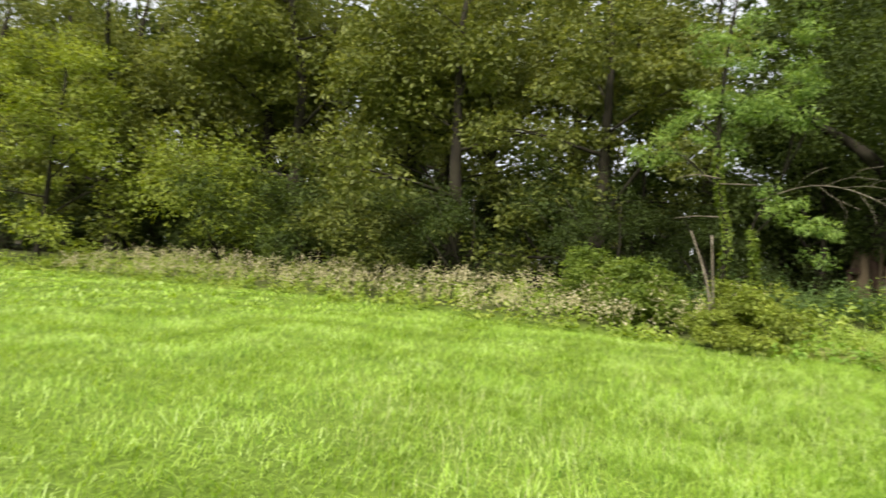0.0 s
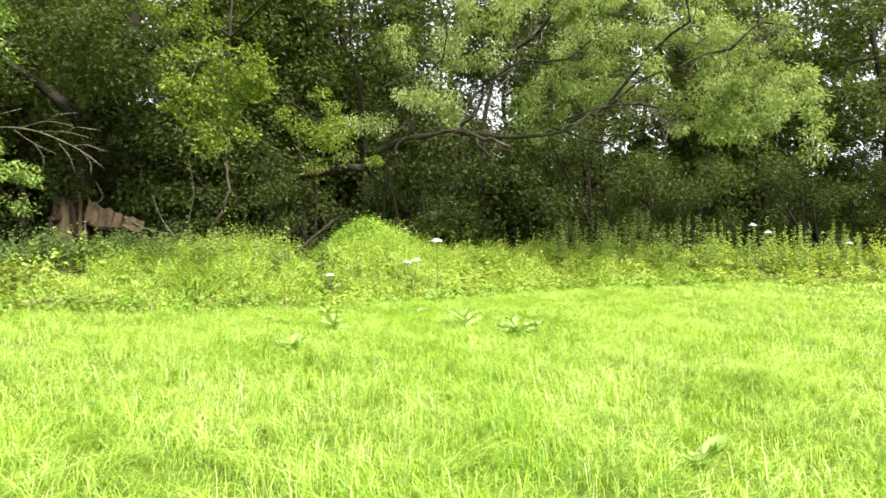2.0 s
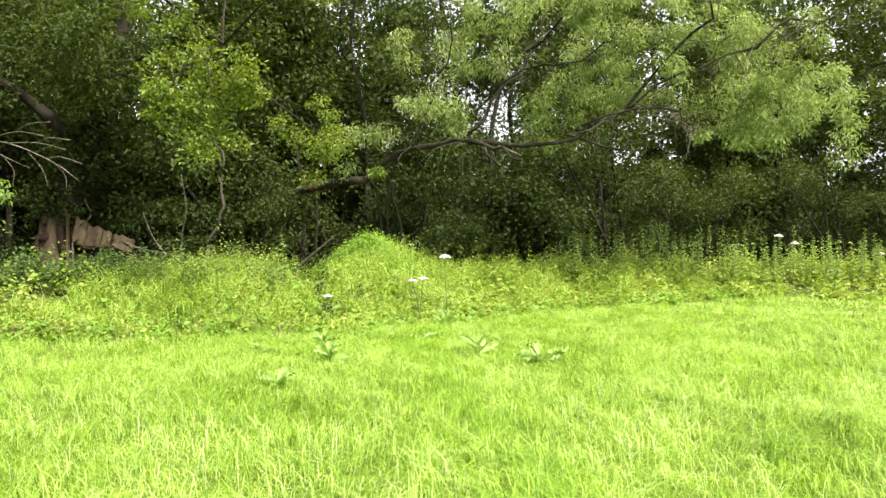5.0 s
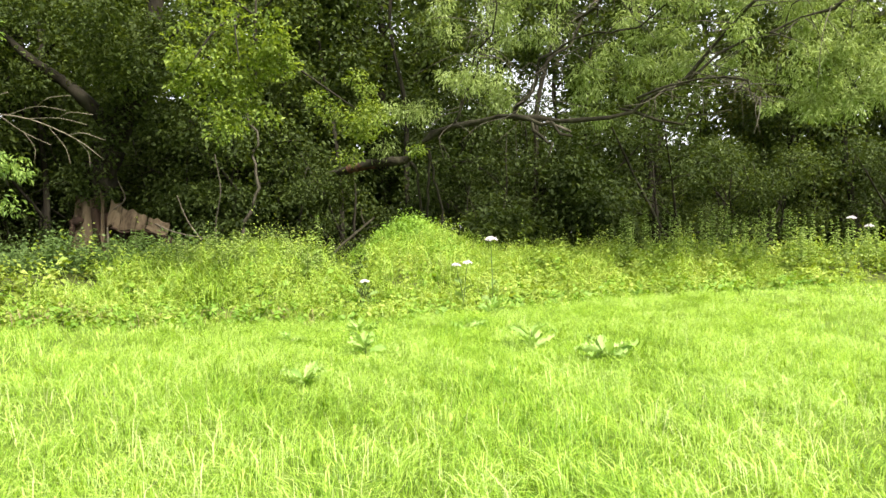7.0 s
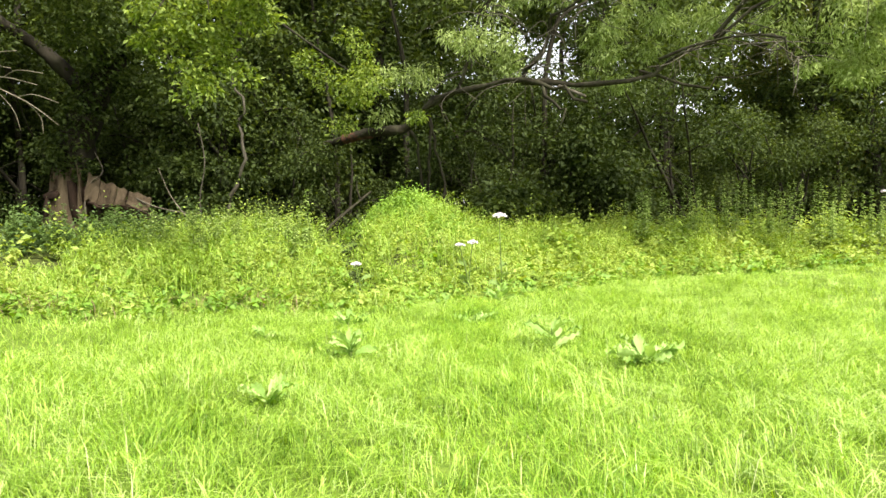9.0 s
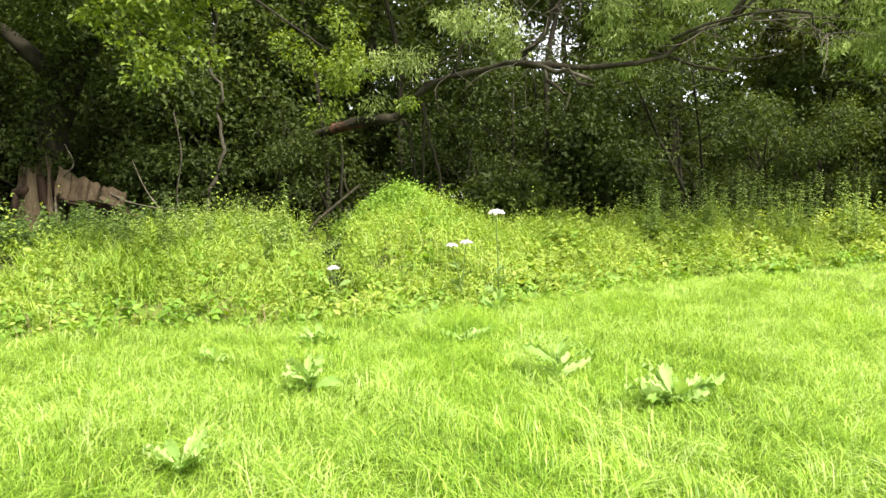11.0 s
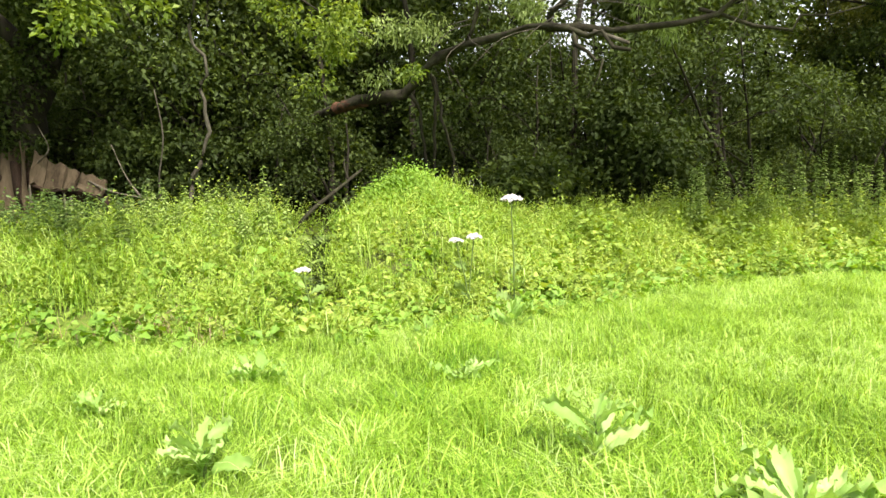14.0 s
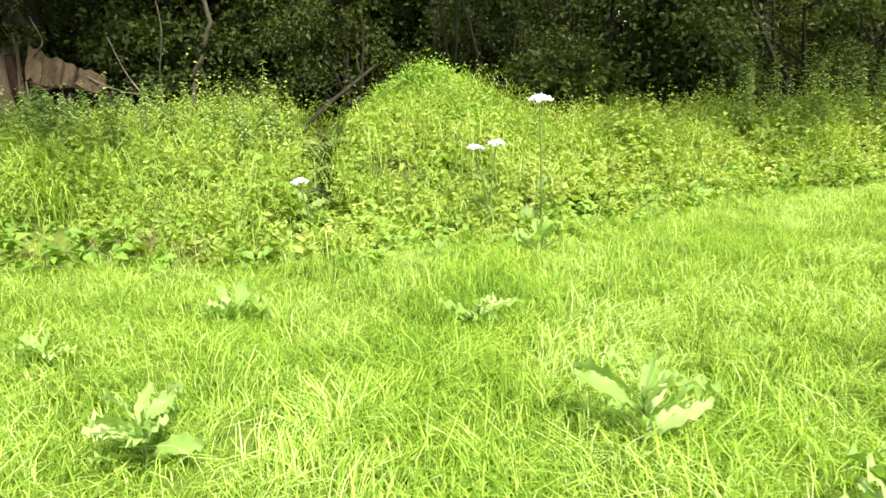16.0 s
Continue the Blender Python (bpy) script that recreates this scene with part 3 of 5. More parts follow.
# pale flowering heads in the growth that runs away along the wood
pr = scatter(5600, -30, -7.5, -6, 13, lambda x, y: ease(-0.2, 0.4, behind(x, y)) * ease(3.8, 1.5, behind(x, y)) * ease(-8, -12, x), 44)
gp = np.random.default_rng(45)
hp = 0.55 + 0.35 * ease(0, 2.5, behind(pr[:, 0], pr[:, 1])) + gp.normal(0, 0.1, len(pr))
pc = pr + np.c_[gp.normal(0, 0.05, (len(pr), 2)), hp]
tagged(put("seed_heads", clump_leaves("seed_heads", pc, gp.uniform(0.08, 0.17, len(pr)), 14, 0.06, PALE, 46, flat=1.6)),
       "creamy seed heads above dry meadow weeds", "weeds", kind="stuff")

# ferns and ivy in the gap, its shade put into their leaf colour
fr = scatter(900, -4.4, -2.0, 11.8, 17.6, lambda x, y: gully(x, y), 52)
tagged(put("gap_undergrowth", weed_mass("gap_undergrowth", fr, np.random.default_rng(53).uniform(0.12, 0.4, len(fr)), 9, 0.11, 54, SHADEDLEAF)),
       "ferns and ivy in the gap between the mounds, leaves darkened for shade", "undergrowth", kind="stuff")

# the far side of the wood, a tangle that shuts off the horizon
gf = np.random.default_rng(55)
fx = gf.uniform(-95, 62, 2600)
fp = np.array([edge_spot(float(x), float(d)) for x, d in zip(fx, gf.uniform(44, 54, 2600))])
fz = 0.4 + 5.2 * gf.random(2600) ** 1.5
tagged(put("far_thicket", clump_leaves("far_thicket", np.c_[fp, fz], gf.uniform(0.9, 1.7, 2600), 13, 0.75, SHADEDLEAF, 56, flat=0.8)),
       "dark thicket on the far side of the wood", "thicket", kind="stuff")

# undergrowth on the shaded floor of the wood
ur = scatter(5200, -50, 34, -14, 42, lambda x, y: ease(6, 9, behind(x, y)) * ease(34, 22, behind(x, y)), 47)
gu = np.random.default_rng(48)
tagged(put("undergrowth", weed_mass("undergrowth", ur, gu.uniform(0.3, 1.0, len(ur)), 11, 0.17, 49, SHADEDLEAF)),
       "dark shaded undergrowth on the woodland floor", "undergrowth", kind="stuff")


# ---- trees ----
def make_tree(name, label, seed, height, spread, low, leaf, material, clumps=46, per=170, bark=BARK, girth=0.2, lean=(0, 0), size=1.15, stems=1, group="", category="tree", upward=0.9, fine=True):
    """A tree or shrub: tapering trunk, limbs that fork, and a crown of leaf clumps on the limbs' ends."""
    g = np.random.default_rng(seed)
    root = new(name)
    tagged(root, label, category, group)
    centres, sizes = [], []
    for s in range(stems):
        base = np.array([0, 0, -0.1]) if stems == 1 else np.array([*g.normal(0, 0.35, 2), -0.1])
        lx, ly = np.array(lean) + g.normal(0, 0.05 if stems == 1 else 0.28, 2)
        top = np.array([lx * height, ly * height, height * 0.86])
        ts = np.linspace(0, 1, 6)
        line = base + ts[:, None] * (top - base) + np.c_[g.normal(0, 0.03 * height ** 0.6, (6, 2)) * (ts[:, None] > 0), np.zeros(6)]
        limb("trunk", line, girth, girth * 0.22, bark, root, 8 if fine else 5, seed * 10 + s, steps=4 if fine else 2)
        count = max(3, int((9 if stems == 1 else 5)))
        for i in range(count):
            k = low + (0.97 - low) * (i + g.random() * 0.7) / count
            at = np.array([np.interp(k, ts, line[:, j]) for j in range(3)])
            ang = i * 2.4 + g.normal(0, 0.4)
            reach = spread * (0.55 + 0.5 * g.random()) * (1.12 - 0.62 * ((k - low) / (1 - low)) ** 1.5)
            way = np.array([math.cos(ang), math.sin(ang), 0])
            rise = reach * g.uniform(0.05, 0.6)
            p = [at, at + way * reach * 0.35 + [0, 0, rise * 0.6], at + way * reach * 0.7 + [0, 0, rise] + g.normal(0, 0.12, 3), at + way * reach + [0, 0, rise * 0.9]]
            pieces = [tube(p, girth * 0.38 * (1.1 - k), 0.012, 5 if fine else 4, 0.08, seed + i, 3 if fine else 1)]
            ends = [np.array(p[3]), np.array(p[2])]
            for _ in range(2):
                st = np.array(p[1]) * 0.6 + np.array(p[2]) * 0.4
                e = st + unit(way + g.normal(0, 0.7, 3)) * reach * 0.45
                pieces.append(tube([st, (st + e) / 2 + g.normal(0, 0.06, 3), e], girth * 0.13 * (1.1 - k) + 0.008, 0.008, 4 if fine else 3, 0.05, seed + i, 2 if fine else 1))
                ends.append(e)
            v, f = joined(pieces)
            put("limb", mesh_from("limb", v, f, bark), root)
            for e in ends:
                centres.append(e)
                sizes.append(size * g.uniform(0.6, 1.2))
        centres.append(top + [0, 0, height * 0.06])
        sizes.append(size)
    while len(centres) < clumps:
        a, b = g.integers(0, len(centres), 2)
        w = g.random()
        centres.append(np.array(centres[a]) * w + np.array(centres[b]) * (1 - w) + g.normal(0, size * 0.5, 3))
        sizes.append(size * g.uniform(0.5, 1.0))
    put("crown", clump_leaves("crown", centres, sizes, per, leaf, material, seed + 500, upward=upward), root)
    return root


protos = [
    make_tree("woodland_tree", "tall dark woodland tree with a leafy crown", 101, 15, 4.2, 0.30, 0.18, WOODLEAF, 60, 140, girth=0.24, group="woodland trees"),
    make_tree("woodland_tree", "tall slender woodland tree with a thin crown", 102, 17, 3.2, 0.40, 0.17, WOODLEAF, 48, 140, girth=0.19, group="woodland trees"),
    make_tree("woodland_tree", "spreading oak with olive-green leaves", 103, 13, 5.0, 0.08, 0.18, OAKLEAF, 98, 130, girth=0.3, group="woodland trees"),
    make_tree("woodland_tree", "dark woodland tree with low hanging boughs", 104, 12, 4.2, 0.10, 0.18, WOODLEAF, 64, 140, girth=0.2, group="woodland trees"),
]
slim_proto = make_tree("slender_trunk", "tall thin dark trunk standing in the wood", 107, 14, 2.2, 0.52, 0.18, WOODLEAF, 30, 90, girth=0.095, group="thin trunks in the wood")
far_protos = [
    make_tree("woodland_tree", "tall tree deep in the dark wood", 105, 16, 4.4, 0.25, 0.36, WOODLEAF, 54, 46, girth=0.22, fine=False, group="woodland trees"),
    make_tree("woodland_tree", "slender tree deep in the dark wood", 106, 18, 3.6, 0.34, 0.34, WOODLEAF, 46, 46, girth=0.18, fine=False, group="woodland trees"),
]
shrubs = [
    make_tree("woodland_shrub", "dark green leafy shrub in the shade", 201, 4.2, 2.0, 0.12, 0.105, SHADEDLEAF, 38, 95, girth=0.06, fine=False, size=0.75, stems=3, group="woodland shrubs", category="shrub"),
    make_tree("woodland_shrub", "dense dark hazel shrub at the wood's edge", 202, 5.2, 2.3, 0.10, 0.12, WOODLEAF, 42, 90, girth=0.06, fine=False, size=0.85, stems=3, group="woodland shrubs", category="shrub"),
    make_tree("woodland_shrub", "dark shrub deep in the wood", 203, 4.6, 2.6, 0.10, 0.38, SHADEDLEAF, 30, 24, girth=0.06, fine=False, size=0.9, stems=1, group="woodland shrubs", category="shrub"),
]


def plant(proto, x, y, turn, scale, label="", stand=None):
    m = pose(x, y, float(land(x, y)), 0, 0, turn) @ Matrix.Diagonal((scale, scale, scale * 1.0, 1))
    ob = copy_thing(proto, m)
    return tagged(ob, label)


gt = random.Random(5)


def sky_gap(x, y):
    """Directions in which the wood is thin and the sky comes through."""
    a = math.degrees(math.atan2(x - 0.3, y - 1))
    b = math.degrees(math.atan2(x - 0.6, y + 2.4))
    return any(abs(a - c) < w for c, w in ((-26, 1.8), (4, 2.4), (20, 2.6), (31, 2.0))) or any(abs(b - c) < w for c, w in ((-54, 3.0), (-37, 2.0), (-67, 2.0)))


# rows of trees, one behind the other, along the whole edge
for row, (d, step, kinds) in enumerate(((9.5, 4.6, (2, 3, 0)), (14.5, 4.6, (0, 3, 1)), (20.5, 5.2, (0, 1, 0)), (28, 5.6, (0, 1, 0)), (37, 6, (0, 0, 1)))):
    x = -50 + row
    while x < 30:
        px, py = edge_spot(x + gt.uniform(-0.9, 0.9), d + gt.uniform(-1.4, 1.4))
        slope = abs(float(np.interp(x + 1, EDGE_X, EDGE_Y) - np.interp(x - 1, EDGE_X, EDGE_Y)) / 2)
        open_front = row == 0 and -14.5 < x < 13
        if (row > 1 or row == 1 and px > 0) and sky_gap(px, py):
            x += 1.5
            continue
        if not open_front and not (row == 1 and -15 < px < -2 and py < 22):
            plant(far_protos[gt.randrange(2)] if row > 1 else protos[2 if px < -20 else gt.choice(kinds)], px, py, gt.uniform(0, 360), gt.uniform(0.95, 1.3) + 0.15 * (x < -18) + 0.12 * (row > 1))
        x += step / math.sqrt(1 + slope * slope) * gt.uniform(0.8, 1.2)
for row, (d, step) in enumerate(((8.6, 3.0), (13.5, 3.4), (19, 4.0), (25, 4.0), (33, 4.0))):
    x = -46 + row
    while x < 27:
        px, py = edge_spot(x + gt.uniform(-0.6, 0.6), d + gt.uniform(-0.8, 0.8))
        slope = abs(float(np.interp(x + 1, EDGE_X, EDGE_Y) - np.interp(x - 1, EDGE_X, EDGE_Y)) / 2)
        if not (row == 0 and -14.5 < px < 4.5) and not (row == 1 and -13 < px < -9):
            plant(shrubs[2] if row > 1 else shrubs[gt.randrange(2)], px, py, gt.uniform(0, 360), gt.uniform(0.8, 1.2) + 0.14 * row)
        x += step / math.sqrt(1 + slope * slope) * gt.uniform(0.8, 1.2)

for x, y, k, s in ((-3.2, 30.5, 0, 1.1), (-5.6, 31, 3, 1.2), (-6.6, 26.2, 3, 0.95), (-16.6, 26, 3, 1.1), (6.4, 28.5, 0, 0.95), (-16.2, 21.5, 3, 1.0)):
    plant(protos[k], x, y, 40 * x, s)
for x, y, s in ((2.6, 38, 0.55), (1.2, 33, 0.48), (4.6, 37, 0.7), (13, 36, 0.5), (16, 39, 0.52), (10.5, 37, 0.5), (20, 36, 0.45), (24, 38, 0.5)):
    plant(far_protos[0], x, y, 50 * x, s, "lower tree deep in the wood")
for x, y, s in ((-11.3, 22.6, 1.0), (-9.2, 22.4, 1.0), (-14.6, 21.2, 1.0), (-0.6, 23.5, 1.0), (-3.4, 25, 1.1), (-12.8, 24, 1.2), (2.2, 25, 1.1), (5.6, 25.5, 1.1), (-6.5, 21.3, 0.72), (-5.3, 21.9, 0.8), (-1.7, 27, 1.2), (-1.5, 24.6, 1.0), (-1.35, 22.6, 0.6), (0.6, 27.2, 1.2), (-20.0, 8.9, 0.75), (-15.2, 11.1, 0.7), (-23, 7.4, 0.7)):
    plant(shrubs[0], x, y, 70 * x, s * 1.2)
for i, (x, y, s) in enumerate(((-9.6, 22.6, 1.0), (-8.7, 21.4, 0.7), (-7.7, 22.8, 1.1), (-5.2, 22.2, 0.9), (-2.9, 23.4, 1.1), (-1.4, 24.2, 0.75), (1.1, 25.4, 1.2), (12.9, 29.5, 0.85), (-14.3, 20.4, 1.1), (-17.8, 15.6, 1.0))):
    plant(slim_proto, x, y, 77 * i, s)
slim_proto.matrix_basis = pose(3.3, 27.2, float(land(3.3, 27.2)))
# the first-built trees stand deep in the wood, the shrubs behind them
for ob, (x, y, s) in zip(protos + far_protos + shrubs, ((-17.5, 33, 1.0), (3.0, 38, 1.1), (15, 37, 1.0), (-6, 34, 1.0), (-12, 38, 1.0), (8, 41, 1.0), (9.5, 27, 1.0), (-8.5, 28, 1.0), (-14, 31, 1.0))):
    ob.matrix_basis = pose(x, y, float(land(x, y))) @ Matrix.Diagonal((s, s, s, 1))


# the old willow that leans out over the bank
def build_willow():
    root = tagged(new("leaning_willow"), "old willow leaning low over the bank with silvery leaves", "tree")
    root.location = (-8.4, 24.4, float(land(-8.4, 24.4)))
    o = np.array(root.location)
    main = np.array([(-8.4, 24.5, 0.2), (-8.1, 24.2, 1.6), (-6.9, 23.0, 2.85), (-4.35, 20.6, 3.42), (-2.6, 19.5, 3.52), (-1.91, 19, 4.0), (-1.14, 18.3, 4.29), (0.07, 17.5, 4.31), (1.15, 17, 4.17), (1.83, 16.5, 3.69)])
    limb("trunk", main[:5] - o, 0.2, 0.112, WILLOWBARK, root, 10, 1, knots=0.16)
    limb("bough", main[4:] - o, 0.105, 0.032, WILLOWBARK, root, 8, 2, crook=0.07, knots=0.2)
    limb("bark_scar", np.array([(-4.5, 20.72, 3.40), (-4.1, 20.42, 3.43), (-3.6, 20.1, 3.46)]) - o, 0.134, 0.122, RUSTBARK, root, 10, 3, "rust-brown scar of stripped bark")
    boughs = [
        [(0.45, 17.4, 4.3), (0.74, 17.4, 4.75), (1.06, 17.6, 5.45), (2.1, 18, 6.9), (2.7, 18.3, 8.1), (3.0, 18.4, 9.5)],
        [(0.45, 17.4, 4.3), (2.1, 17, 4.05), (3.64, 16.8, 4.67), (4.5, 16.6, 5.0), (6.25, 16.2, 5.9), (7.2, 15.6, 6.8)],
        [(3.4, 16.8, 4.6), (5.2, 16, 4.95), (5.84, 15.5, 4.3)],
        [(1.06, 17.6, 5.45), (2.0, 17.0, 5.9), (3.0, 16.2, 6.1), (4.0, 15.2, 6.6)],
        [(4.5, 16.6, 5.0), (5.6, 15.2, 6.4), (6.4, 14.0, 7.4), (6.8, 13.4, 8.0)],
        [(2.1, 18, 6.9), (3.6, 16.6, 7.9), (5.2, 15.2, 8.8)],
        [(6.25, 16.2, 5.9), (8.0, 15.8, 6.6), (9.4, 15.4, 7.0)],
        [(-1.14, 18.3, 4.29), (-0.8, 18.2, 5.3), (-0.2, 17.8, 6.6), (0.2, 17.6, 8.2)],
        [(0.9, 17.1, 4.2), (1.3, 16.6, 3.6), (1.1, 16.3, 2.9)],
        [(3.0, 16.9, 4.4), (4.4, 17.0, 4.2), (5.6, 16.8, 4.3)],
    ]
    for i, b in enumerate(boughs):
        limb("bough", np.array(b) - o, 0.07 if i < 2 else 0.045, 0.012, WILLOWBARK, root, 6, 20 + i, knots=0.15, crook=0.12)
    limb("bough", np.array([(1.25, 16.9, 4.1), (1.5, 16.75, 3.98), (1.8, 16.5, 3.8)]) - o, 0.045, 0.03, ASHBARK, root, 7, 60, "pale peeled dead branch end")
    for i, (xa, xb, za) in enumerate(((-2.45, -2.2, 3.45), (-1.95, -2.05, 3.85), (-2.0, -1.6, 3.9))):
        limb("hanging_stem", np.array([(xa, 19.35, za), (xa * 0.6 + xb * 0.4 + 0.06, 19.5, 2.9), (xb, 19.7, 2.1), (xb + 0.1, 20.0, 0.9)]) - o, 0.045, 0.03, BARK, root, 6, 90 + i, crook=0.04)
    g = np.random.default_rng(61)
    for _ in range(170):
        b = boughs[g.integers(0, 8)]
        k = g.integers(0, len(b) - 1)
        w = g.random()
        a = np.array(b[k]) * w + np.array(b[k + 1]) * (1 - w)
        e = a + g.normal(0, 1, 3) * [0.75, 0.6, 0.35] + [0, -0.25, -0.25]
        v, f = tube([a - o, (a + e) / 2 + g.normal(0, 0.12, 3) - o, e - o + [0, 0, -0.25]], 0.013, 0.005, 4, 0.05, 7, 3)
        put("twig", mesh_from("twig", v, f, ASHBARK), root, "bare grey dead twig")
    cs, ss = [], []
    for x, y, z, sx, sy, sz, n in ((5.4, 14.6, 7.2, 1.9, 1.5, 1.5, 34), (7.8, 14.4, 7.0, 1.4, 1.3, 1.4, 26), (3.2, 15.6, 7.4, 1.4, 1.2, 1.5, 20), (4.6, 15.6, 5.4, 1.8, 0.9, 0.5, 14), (8.9, 15.2, 5.2, 0.9, 0.9, 1.0, 14),
                                   (1.6, 17.2, 7.8, 1.1, 0.9, 1.2, 12), (6.0, 14.8, 9.4, 2.6, 1.4, 0.9, 20), (-0.2, 17.6, 6.4, 0.9, 0.7, 1.2, 9), (7.2, 15.4, 4.4, 1.3, 0.7, 0.5, 10), (-0.6, 17.6, 4.9, 1.3, 0.5, 0.5, 9), (2.4, 16.6, 4.9, 1.0, 0.6, 0.5, 8), (-2.4, 18.6, 4.7, 0.8, 0.5, 0.5, 5), (7.4, 16.2, 5.2, 0.9, 0.7, 0.9, 16)):
        for _ in range(n):
            cs.append(np.array([x, y, z]) * [1.08, 1, 1.05] + [0, 0.9 if y > 15.9 else 2.2 if x > 4 else 0.2, 0] + g.normal(0, 0.75, 3) * [sx, sy, sz] - o)
            ss.append(g.uniform(0.25, 0.55))
    put("crown", clump_leaves("crown", cs, ss, 220, 0.125, WILLOWLEAF, 62, flat=0.8, upward=0.7, hang=0.5, slim=0.26), root, "narrow silvery green willow leaves")
    return root


build_willow()


# the slender tree with a crooked stem, and its long lit bough
def build_crooked_tree():
    root = tagged(new("crooked_tree"), "slender crooked tree with sunlit lobed leaves", "tree")
    root.location = (-6.8, 17.8, float(land(-6.8, 17.8)))
    o = np.array(root.location)
    line = np.array([(-7.0, 17.8, 0.3), (-6.78, 17.8, 1.48), (-6.5, 17.8, 2.27), (-6.38, 17.8, 2.88), (-6.52, 17.8, 3.48), (-6.31, 17.7, 3.95), (-6.57, 17.6, 4.44), (-6.2, 17.2, 5.4), (-5.9, 16.6, 6.8), (-5.7, 16.2, 8.5)])
    limb("trunk", line - o, 0.05, 0.026, ASHBARK, root, 7, 5, knots=0.12, crook=0.03)
    arms = [
        [(-6.2, 17.2, 5.4), (-5.5, 15.0, 5.9), (-4.8, 12.8, 5.6), (-4.2, 11.0, 4.9), (-3.9, 10.4, 4.1)],
        [(-4.8, 12.8, 5.6), (-4.6, 11.2, 4.9), (-4.9, 10.6, 4.0)],
        [(-5.5, 15.0, 5.9), (-4.2, 15.2, 5.0), (-3.2, 15.5, 4.3), (-2.4, 15.7, 3.9)],
        [(-5.9, 16.6, 6.8), (-4.4, 15.2, 7.4), (-3.4, 14.0, 7.4)],
        [(-5.9, 16.6, 6.8), (-7.0, 15.4, 7.6), (-7.8, 14.4, 7.8)],
    ]
    for i, b in enumerate(arms):
        limb("limb", np.array(b) - o, 0.035, 0.008, BARK, root, 5, 30 + i)
    g = np.random.default_rng(71)
    cs, ss = [], []
    for x, y, z, sx, sy, sz, n in ((-3.9, 11.2, 4.45, 0.55, 0.6, 0.45, 15), (-5.0, 11.3, 4.6, 0.4, 0.5, 0.45, 9), (-4.6, 11.3, 3.6, 0.35, 0.3, 0.4, 7), (-3.0, 15.5, 4.0, 0.8, 0.6, 0.55, 15), (-4.0, 14.6, 7.5, 1.0, 0.8, 0.6, 11), (-7.2, 15.0, 7.6, 1.0, 0.8, 0.8, 14)):
        for _ in range(n):
            cs.append(np.array([x, y, z]) + g.normal(0, 0.8, 3) * [sx, sy, sz] - o)
            ss.append(g.uniform(0.22, 0.5))
    put("crown", clump_leaves("crown", cs, ss, 150, 0.085, BRIGHTLEAF, 72, flat=0.6, slim=0.55), root, "yellow-green lobed leaves")
    return root


build_crooked_tree()


